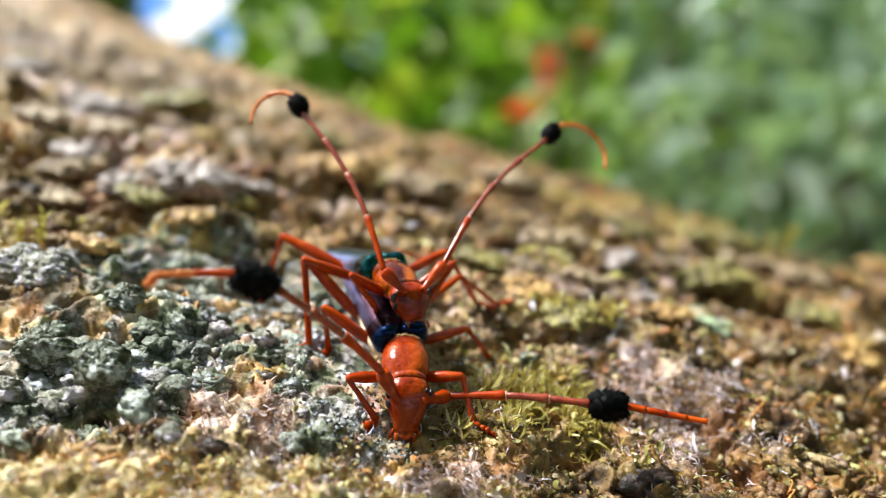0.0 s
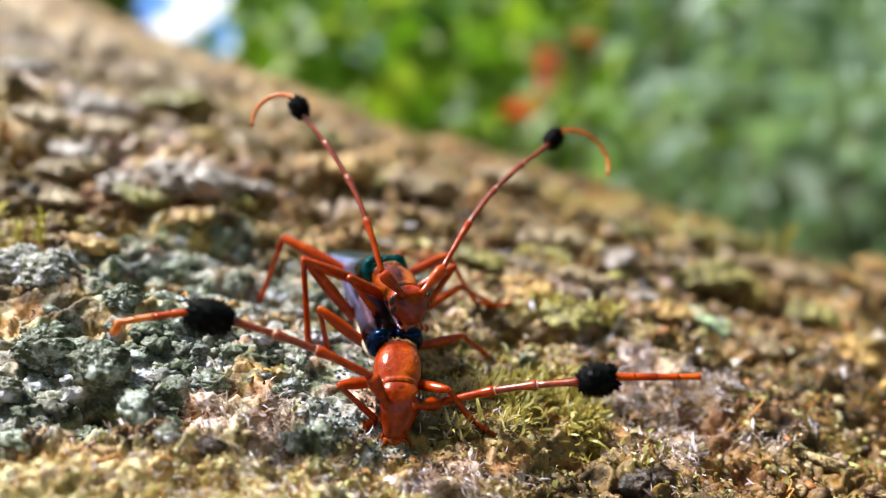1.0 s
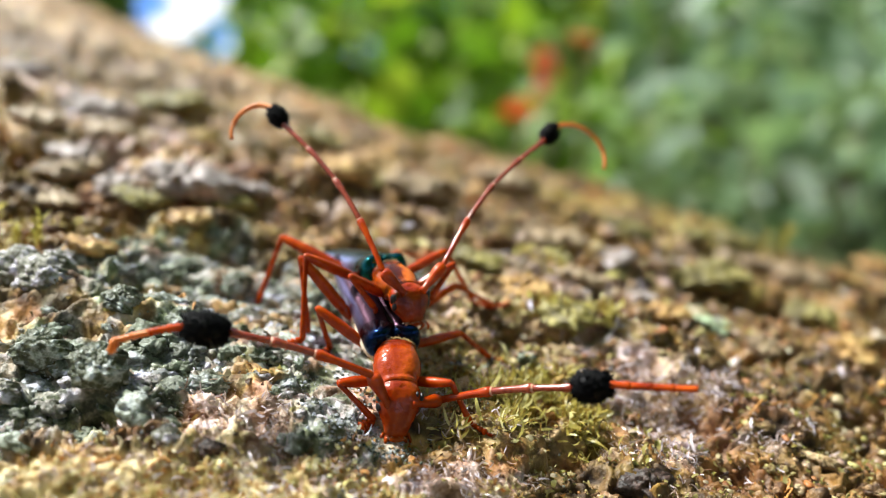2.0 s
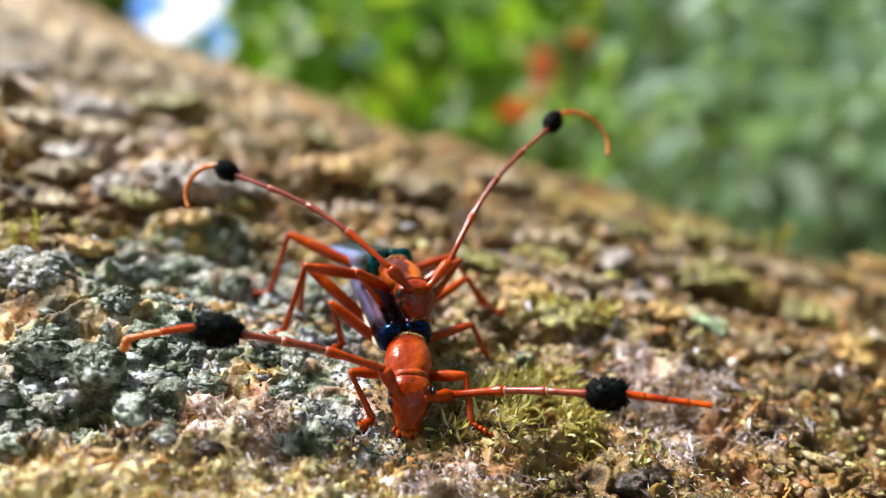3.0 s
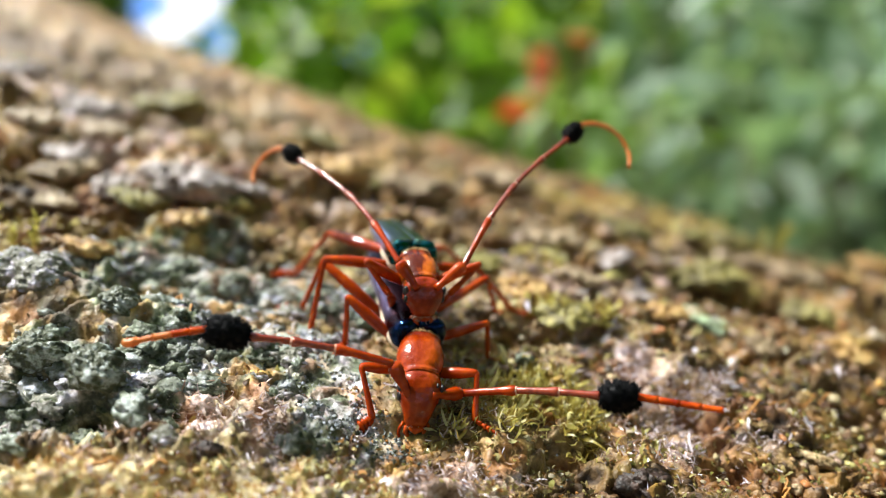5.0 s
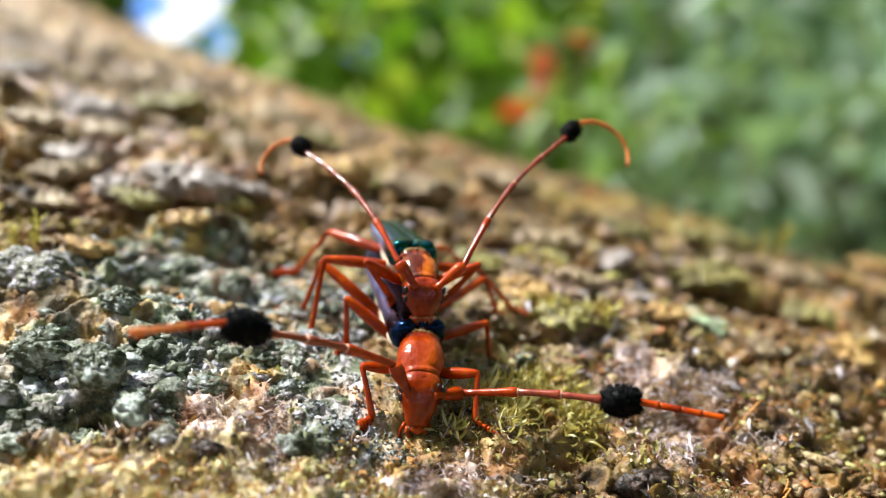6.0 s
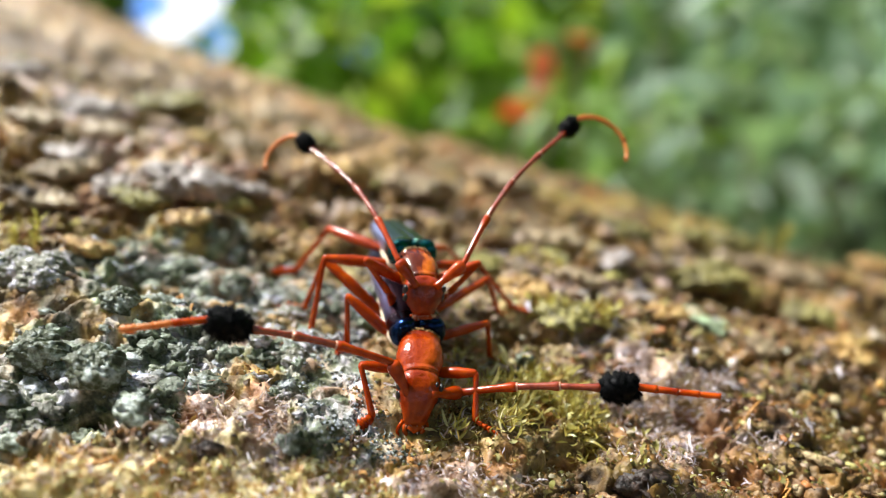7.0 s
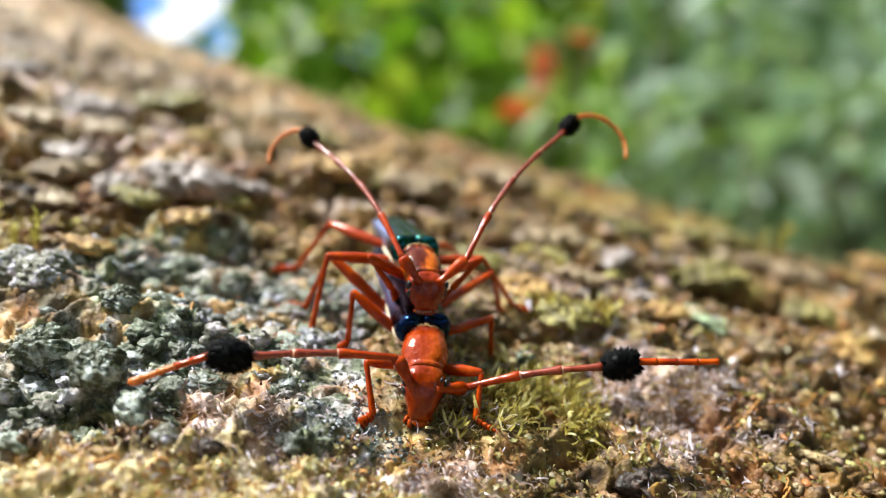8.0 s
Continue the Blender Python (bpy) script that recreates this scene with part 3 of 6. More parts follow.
def undergrowth():
    build_shrub("shrub", (0.05, 1.1, 0.0), [aim(520, 60, 0.80), aim(640, 170, 0.70), aim(760, 60, 0.8), aim(790, 190, 0.8), aim(540, -30, 0.9), aim(660, -60, 0.9), aim(860, -30, 0.9), aim(600, 240, 0.8), aim(530, 120, 0.8), aim(560, -20, 0.85)],
                BRIGHT, STEM, 900, 0.055, 0.032, 3, "shrub with bright yellow-green translucent leaves", "shrub", 0.055)
    build_shrub("shrub", (0.75, 1.25, 0.0), [aim(1150, 120, 1.0), aim(1290, 60, 1.0), aim(1420, 180, 0.9), aim(1520, 80, 0.9), aim(1260, 300, 1.0), aim(1480, 330, 0.9), aim(1600, 260, 0.9), aim(1120, 250, 1.1), aim(1400, -60, 1.0), aim(1360, 420, 1.0), aim(1540, -30, 0.9), aim(1200, -40, 1.1)],
                GREY, STEM, 700, 0.06, 0.030, 5, "dense shrub with dull grey-green narrow leaves", "shrub", 0.07)
    build_shrub("shrub", (0.35, 1.9, 0.0), [aim(x, y, 1.6) for x, y in ((430, 120), (560, 0), (700, 110), (850, 30), (900, 170), (1000, 50), (1100, 200), (980, 260), (1200, 60), (740, 250), (1050, 330), (880, 290), (1310, 90), (1430, 100), (1520, 130))],
                DEEP, STEM, 1100, 0.07, 0.04, 7, "shady shrub with dark green leaves", "shrub", 0.12)
    build_shrub("shrub", (0.62, 0.9, 0.0), [aim(1480, 130, 0.75), aim(1490, 270, 0.72), aim(1540, 200, 0.7), aim(1330, 250, 0.78), aim(1140, 190, 0.8)],
                GREY, STEM, 42, 0.06, 0.032, 15, "thin shrub with pale grey-green leaves", "shrub", 0.03, reach=(0.9, 1.05))
    build_shrub("flowering_shrub", (0.28, 1.0, 0.0), [aim(974, 104, 0.52), aim(1040, 56, 0.54), aim(922, 200, 0.52)],
                RED, STEM, 8, 0.026, 0.018, 11, "spray of drooping orange-red leaves on a thin stem", "shrub", 0.005, reach=(0.99, 1.01))
    build_shrub("shrub", (-0.85, 1.5, 0.0), [aim(115, 5, 1.7), aim(160, 5, 1.7), aim(85, -30, 1.7), aim(190, -40, 1.7)],
                DEEP, STEM, 260, 0.09, 0.05, 17, "sparse shrub with olive leaves against the sky", "shrub", 0.035, reach=(0.88, 1.04))
    rng = np.random.default_rng(21)
    for i in range(17):
        x = -4.2 + i * 0.62 + rng.uniform(-0.2, 0.2)
        y = rng.uniform(3.2, 4.4)
        top = 2.7
        if -0.64 < x / y < -0.15:
            top = 0.9
        tips = [(x + rng.uniform(-0.5, 0.5), y + rng.uniform(-0.4, 0.4), rng.uniform(0.5, top)) for _ in range(9)]
        build_shrub("bush", (x, y, 0.0), tips, GREY if x > 1.0 else (DEEP if i % 3 == 0 else BRIGHT), STEM, 620, 0.16, 0.09, 40 + i, "leafy bush at the edge of the wood", "bush", 0.2)
    for i in range(15):
        x = -6.6 + i * 0.95 + rng.uniform(-0.2, 0.2)
        y = rng.uniform(5.2, 6.4)
        if -0.62 < x / y < -0.13:
            continue
        tips = [(x + rng.uniform(-0.7, 0.7), y + rng.uniform(-0.5, 0.5), rng.uniform(0.6, 3.6)) for _ in range(10)]
        build_shrub("bush", (x, y, 0.0), tips, GREY if x > 1.4 else DEEP, STEM, 700, 0.20, 0.12, 140 + i, "leafy bush deeper in the wood", "bush", 0.28)
    for i in range(10):
        x = -7.5 + i * 1.9
        if -0.75 < x / 9.5 < -0.15:
            continue
        build_tree((x, 9 + rng.uniform(-1, 2), 0), 60 + i, 6.0 + rng.uniform(-1, 1.5))


def build_tree(base, seed, tall, spread=1.0, leaves=60, leaf=0.2):
    rng = np.random.default_rng(seed)
    root = tagged(new("tree"), "tall broadleaf tree in the wood or added out of view around it", "tree")
    root.location = base
    lean = rng.normal(0, 0.25, 2)
    spine = [(0, 0, -0.1), (lean[0] * 0.4, lean[1] * 0.4, tall * 0.4), (lean[0], lean[1], tall)]
    pieces, places = [tube(spine, [0.16, 0.12, 0.04], 9)], []
    for _ in range(14):
        s = rng.uniform(0.25, 1.0)
        start = np.array([lean[0] * s, lean[1] * s, tall * s])
        end = start + np.array([rng.normal(0, 1.0) * spread, rng.normal(0, 0.8) * spread, rng.uniform(-0.1, 0.8)])
        pieces.append(tube([start, (start + end) / 2 + rng.normal(0, 0.1, 3), end], [0.05, 0.03, 0.01], 6))
        places += [start + (end - start) * rng.uniform(0.3, 1.1) + rng.normal(0, 0.28 * spread, 3) for _ in range(leaves)]
    v, f = joined(*pieces)
    mesh_object("trunk", v, f, STEM, root, scale=1.0)
    leaves_mesh("crown", places, DEEP if seed % 2 else BRIGHT, root, rng, leaf, leaf * 0.55)


undergrowth()
# unseen trees added beside and behind the camera to block sky fill
for i, (tx, ty) in enumerate(((5.6, 0.6), (4.0, -2.0), (1.6, -4.2), (-1.4, -4.6), (-4.2, -4.4), (7.0, 3.0), (4.6, -2.0))):
    build_tree((tx, ty, 0), 91 + 2 * i, 7.0 + (i % 3) * 0.8, 1.7, 110, 0.36)


# ---- the beetles ----
def chitin(name, dark, mid, light, gloss=(0.10, 0.30), dent=0.00022, trans=0.0, band=0.0):
    """Horny skin: uneven tint, dented gloss that is dull in places."""
    m, n, l, p = material(name, 0.2)
    big, small, fine = noise_tex(n, l, 260, 3), noise_tex(n, l, 900, 3, 0.55), noise_tex(n, l, 3800, 2)
    f = mix(n, l, 0.45, big, small)
    col = ramp(n, l, f, [(0.36, dark), (0.50, mid), (0.66, light)])
    if band:
        # dusky streaks that run lengthwise
        co, st, tx = n.new("ShaderNodeTexCoord"), n.new("ShaderNodeMapping"), n.new("ShaderNodeTexNoise")
        st.inputs["Scale"].default_value = (1500, 200, 700)
        tx.inputs["Scale"].default_value, tx.inputs["Detail"].default_value = 1.0, 2
        l.new(co.outputs["Object"], st.inputs["Vector"])
        l.new(st.outputs[0], tx.inputs["Vector"])
        col = mix(n, l, ramp(n, l, tx.outputs["Fac"], [(0.46, (band, band, band)), (0.55, (0, 0, 0))]), col, tuple(c * 0.35 for c in dark))
    l.new(col, p.inputs["Base Color"])
    l.new(ramp(n, l, small, [(0.38, (gloss[0],) * 3), (0.62, (gloss[1],) * 3)]), p.inputs["Roughness"])
    p.inputs["Specular IOR Level"].default_value = 0.38
    bump(n, l, mix(n, l, 0.16, small, fine), p, dent, 0.5)
    if trans:
        t = n.new("ShaderNodeBsdfTranslucent")
        l.new(mix(n, l, 1.0, col, (1.5, 1.5, 1.2), "MULTIPLY"), t.inputs[0])
        s = n.new("ShaderNodeMixShader")
        s.inputs[0].default_value = trans
        l.new(p.outputs[0], s.inputs[1])
        l.new(t.outputs[0], s.inputs[2])
        l.new(s.outputs[0], n["Material Output"].inputs[0])
    return m


ORANGE = chitin("orange_chitin", (0.15, 0.010, 0.0006), (0.27, 0.030, 0.002), (0.42, 0.065, 0.005), (0.08, 0.22), 0.0004)
RUDDY = chitin("ruddy_chitin", (0.10, 0.007, 0.0008), (0.24, 0.022, 0.002), (0.36, 0.042, 0.004), (0.08, 0.22), 0.0004)
AMBER = chitin("amber_chitin", (0.13, 0.016, 0.001), (0.30, 0.045, 0.002), (0.56, 0.13, 0.008), (0.06, 0.2), 0.00026, 0.0, 0.85)
LIMB = chitin("limb_chitin", (0.22, 0.017, 0.001), (0.38, 0.040, 0.0015), (0.58, 0.090, 0.004), (0.08, 0.2), 0.00008, 0.18)
DUSKY = two_tone("dusky_red_chitin", (0.15, 0.018, 0.007), (0.28, 0.046, 0.016), 500, 0.25, 0.5, 0.000015, coat=0.3)
BLACK = two_tone("black_bristle", (0.0015, 0.0015, 0.002), (0.005, 0.005, 0.006), 800, 0.6, 0.10)
EYE = two_tone("eye", (0.004, 0.004, 0.005), (0.012, 0.011, 0.012), 3000, 0.42, 0.4, 0.00003)
TIP = two_tone("pale_orange_chitin", (0.50, 0.13, 0.02), (0.68, 0.24, 0.06), 900, 0.35, 0.36, 0.00002, trans=0.2)
JOINT = two_tone("pale_joint_skin", (0.40, 0.16, 0.09), (0.62, 0.36, 0.24), 900, 0.5, 0.3)
GOLD = two_tone("golden_hair", (0.34, 0.18, 0.05), (0.55, 0.36, 0.14), 900, 0.5, 0.4)
CREAM = two_tone("cream_down", (0.45, 0.33, 0.22), (0.68, 0.56, 0.42), 900, 0.7, 0.3, 0.00003)


def elytron_material(name, front, top, side, rough, low):
    """Metallic wing case: one colour at the shoulder, one along the back, one down the flank, with fine pits. Flank and
    shoulder colours include painted sky sheen.
    """
    m, n, l, p = material(name, rough, 0.9)

    def attr(key):
        a = n.new("ShaderNodeAttribute")
        a.attribute_name = key
        return a.outputs["Fac"]
    a = mix(n, l, ramp(n, l, attr("flank"), [(low, (0, 0, 0)), (low + 0.16, (1, 1, 1))]), top, side)
    a = mix(n, l, ramp(n, l, attr("length"), [(0.14, (0, 0, 0)), (0.30, (1, 1, 1))]), top, a)
    c = mix(n, l, ramp(n, l, attr("length"), [(0.032, (0, 0, 0)), (0.085, (1, 1, 1))]), front, a)
    wander = noise_tex(n, l, 500, 3)
    c = mix(n, l, 0.5, c, ramp(n, l, wander, [(0.35, (0.5, 0.45, 0.5)), (0.65, (1.15, 1.15, 1.15))]), "MULTIPLY")
    l.new(c, p.inputs["Base Color"])
    l.new(ramp(n, l, attr("length"), [(0.06, (rough * 0.7,) * 3), (0.16, (rough * 1.5,) * 3)]), p.inputs["Roughness"])
    bump(n, l, noise_tex(n, l, 5200, 2, 0.5), p, 0.00004, 0.5)
    return m


# colours: shoulder with its glint, back, then lavender sky sheen painted down the flank
GREEN_CASE = elytron_material("green_wing_case", (0.003, 0.075, 0.075), (0.012, 0.036, 0.024), (0.46, 0.52, 0.86), 0.2, 0.36)
BLUE_CASE = elytron_material("blue_wing_case", (0.002, 0.015, 0.055), (0.020, 0.007, 0.014), (0.36, 0.33, 0.58), 0.2, 0.50)


def half_shell(table, gap, side):
    """One wing case: a domed half shell from the seam to the turned-under edge."""
    rings = []
    for y, zc, w, up in spline(table, 4):
        ring = []
        for a in np.linspace(0, 1, 13):
            t = a * radians(112)
            ring.append((side * (gap + (w - gap) * math.sin(min(t, math.pi / 2)) ** 0.85 * (1 - 0.12 * max(0, a - 0.8) * 5)), y, zc + up * math.cos(t) if math.cos(t) < 0 else zc + up * math.cos(t) ** 0.75))
        inner = [(x * 0.94, y, z - 0.12) for x, y, z in reversed(ring)]
        rings.append(ring + inner)
    v, f = loft(rings)
    if side > 0:
        f = [tuple(reversed(q)) for q in f]
    return v, f


def shoulder(v):
    """Swells the shoulder of a wing case and draws its front back beside the seam."""
    out = []
    for x, y, z in v:
        b = math.exp(-((abs(x) - 1.5) / 0.62) ** 2 - ((y - 0.55) / 0.75) ** 2)
        out.append((x * (1 + 0.06 * b), y - 0.28 * b + 0.55 * max(0.0, 1 - abs(x) / 1.1) * math.exp(-(y / 0.8) ** 2), z + (0.3 * b if z > -0.2 else 0.0)))
    return out


def ball(c, r, k=12):
    """An ellipsoid round c."""
    rings = []
    for i in range(1, k):
        b = math.pi * i / k
        rings.append([(c[0] + r[0] * math.sin(b) * math.cos(a), c[1] + r[1] * math.sin(b) * math.sin(a), c[2] - r[2] * math.cos(b))
                      for a in (2 * math.pi * j / (2 * k) for j in range(2 * k))])
    return loft(rings)


def hairs(points, normals, length, radius, rng, spread=0.16):
    """Short stiff hairs: three-sided spikes."""
    verts, faces = [], []
    for p, nrm in zip(points, normals):
        d = np.array(nrm) + rng.normal(0, spread, 3)
        d /= np.linalg.norm(d)
        s = np.cross(d, rng.normal(0, 1, 3))
        s /= np.linalg.norm(s)
        t = np.cross(d, s)
        L = length * rng.uniform(0.7, 1.15)
        o = len(verts)
        for k in range(3):
            a = 2.094 * k
            verts.append(np.array(p) + radius * (math.cos(a) * s + math.sin(a) * t))
        verts.append(np.array(p) + d * L)
        faces += [(o, o + 1, o + 3), (o + 1, o + 2, o + 3), (o + 2, o, o + 3)]
    return verts, faces


def build_tuft(length, radius, start, parent, seed):
    """A bottle-brush of black hairs round the antenna, longest in the middle."""
    rng = np.random.default_rng(seed)
    core = tube([(0, start + length * q, 0) for q in (0.0, 0.12, 0.35, 0.65, 0.88, 1.0)], [radius * q for q in (0.22, 0.56, 0.72, 0.72, 0.58, 0.22)], 14)
    verts, faces = [], []
    for c in range(120):
        # hairs that start apart and meet in one point, swept a little forwards
        qc, ac = 0.04 + 0.92 * (c + 0.5) / 120, c * 2.39996 + rng.normal(0, 0.2)
        high = radius * (0.42 + 0.60 * math.sin(math.pi * qc) ** 0.7) * rng.uniform(0.92, 1.08)
        top = np.array([high * math.cos(ac), start + length * (qc + 0.30 * (qc - 0.42)), high * math.sin(ac)])
        for _ in range(20):
            qh, ah = min(0.98, max(0.02, qc + rng.normal(0, 0.055))), ac + rng.normal(0, 0.20)
            rb = radius * 0.62 * math.sin(math.pi * qh) ** 0.5
            foot = np.array([rb * math.cos(ah), start + length * qh, rb * math.sin(ah)])
            end = top + rng.normal(0, 0.055, 3) * radius
            side = np.cross(end - foot, rng.normal(0, 1, 3))
            side *= 0.045 / np.linalg.norm(side)
            over = np.cross(end - foot, side)
            over *= 0.045 / np.linalg.norm(over)
            o = len(verts)
            verts += [foot + side, foot - 0.5 * side + 0.87 * over, foot - 0.5 * side - 0.87 * over, end]
            faces += [(o, o + 1, o + 3), (o + 1, o + 2, o + 3), (o + 2, o, o + 3)]
    v, f = joined(core, (verts, faces))
    return mesh_object("tuft", v, f, BLACK, parent, "dense tuft of stiff black hairs")


def segment(a, b, r, swell, bow, whole):
    """One antennal joint from a to b along y, thicker at its far end, on a gently bowed shaft."""
    pts = [(0, a + (b - a) * s, -bow * math.sin((a + (b - a) * s) / whole * math.pi)) for s in (0, 0.04, 0.3, 0.7, 0.92, 0.985, 1.0)]
    return tube(pts, [r * q for q in (0.75, 0.9, 0.86, 0.92, swell, swell * 0.95, swell * 0.6)], 12)


def build_antenna(beetle, reach, joints, r, tuft_len, tuft_r, tip_len, tip_curl, kink, bow, seed, hook=0.0):
    """Shaft joints, tuft and curling tip; the pivot is the far end of the scape, the shaft runs along +y, the tip curls to +z."""
    rng = np.random.default_rng(seed)
    start = reach - tuft_len / 2
    edges = [start * s for s in joints]
    root = None
    for i in range(len(edges) - 1):
        v, f = segment(edges[i], edges[i + 1], r * (1 - 0.06 * i), 1.24, bow, start)
        pts, nrm = [], []
        for _ in range(26):
            s, a = rng.uniform(edges[i], edges[i + 1]), rng.uniform(0, 6.283)
            pts.append((0.9 * r * math.cos(a), s, 0.9 * r * math.sin(a) - bow * math.sin(s / start * math.pi)))
            nrm.append((math.cos(a), 0.9, math.sin(a)))
        v, f = joined((v, f), hairs(pts, nrm, 0.42, 0.012, rng))
        ob = mesh_object("antenna" if root is None else "antenna_joint", v, f, DUSKY if i else LIMB, root or beetle)
        root = root or ob
        if i:
            rv, rf = tube([(0, edges[i] + q, -bow * math.sin(edges[i] / start * math.pi)) for q in (-0.1, -0.03, 0.05, 0.12)], [r * q for q in (0.7, 1.04, 1.04, 0.7)], 12)
            mesh_object("joint_ring", rv, rf, JOINT, root, "pale ring at an antennal joint")
    brush = [build_tuft(tuft_len, tuft_r, start, root, seed)]
    # curling tip in four joints
    y0, n = start + tuft_len * 0.95, 4
    p, ang = np.array([0.0, y0, 0.0]), radians(kink)
    for i in range(n):
        pts, rad = [], []
        for s in np.linspace(0, 1, 7):
            pts.append(tuple(p))
            rad.append(r * (0.92 - 0.07 * i) * (1.10 if s > 0.9 else 0.92))
            if s < 1:
                p = p + np.array([0, math.cos(ang), math.sin(ang)]) * tip_len / n / 6
                ang += radians(tip_curl) / n / 6
        v, f = tube(pts, rad, 10)
        brush.append(mesh_object("tip_joint", v, f, TIP if tip_curl > 90 or (i > 1 and hook) else LIMB, root))
    if hook:
        v, f = tube([(0, hook * s, 0.12 * hook * math.sin(3.1 * s)) for s in (-0.15, 0, 0.3, 0.6, 0.9, 1.0)], [r * q for q in (0.5, 0.95, 1.0, 0.95, 0.8, 0.3)], 10)
        end = mesh_object("end_joint", v, f, TIP, root)
        end.location = Vector(p) * MM
        return root, end, brush, Vector((0, start, 0)) * MM
    return root


def build_leg(beetle, lf, lt, thick, tars):
    """Thigh along +y from the hip; shin and foot hang under it and are posed with it."""
    v, f = tube([(0, lf * s, 0) for s in (-0.06, 0.0, 0.12, 0.35, 0.62, 0.85, 0.96, 1.0, 1.03)], [thick * q for q in (0.4, 0.62, 0.7, 0.95, 1.0, 0.8, 0.66, 0.55, 0.25)], 12, 0.85)
    femur = mesh_object("femur", v, f, LIMB, beetle)
    rng = np.random.default_rng(int(lf * 100))
    v, f = tube([(0, lt * s, 0) for s in (-0.02, 0.03, 0.2, 0.6, 0.93, 0.99, 1.01)], [thick * q for q in (0.3, 0.48, 0.4, 0.46, 0.56, 0.5, 0.3)], 10)
    pts, nrm = [], []
    for _ in range(60):
        s, a = rng.uniform(0.1, 1), rng.uniform(0, 6.283)
        pts.append((0.4 * thick * math.cos(a), lt * s, 0.4 * thick * math.sin(a)))
        nrm.append((math.cos(a), 1.2, math.sin(a)))
    v, f = joined((v, f), hairs(pts, nrm, 0.22, 0.012, rng))
    tibia = mesh_object("tibia", v, f, LIMB, femur)
    pieces = []
    for i, (a, b, w) in enumerate(((0, 0.34, 0.62), (0.32, 0.58, 0.72), (0.56, 0.76, 0.8), (0.74, 1.0, 0.4))):
        pieces.append(tube([(0, tars * (a + (b - a) * s), -0.05 * i * 0.3) for s in (0, 0.3, 0.75, 1)], [thick * w * q for q in (0.7, 1.0, 1.35, 1.0)], 8, 0.5))
    for sx in (-1, 1):
        pieces.append(tube([(0, tars * 0.97, 0), (sx * 0.14, tars * 1.08, 0.02), (sx * 0.22, tars * 1.15, -0.10)], [0.05, 0.04, 0.01], 6))
    v, f = joined(*pieces)
    tarsus = mesh_object("tarsus", v, f, LIMB, femur)
    return femur, tibia, tarsus


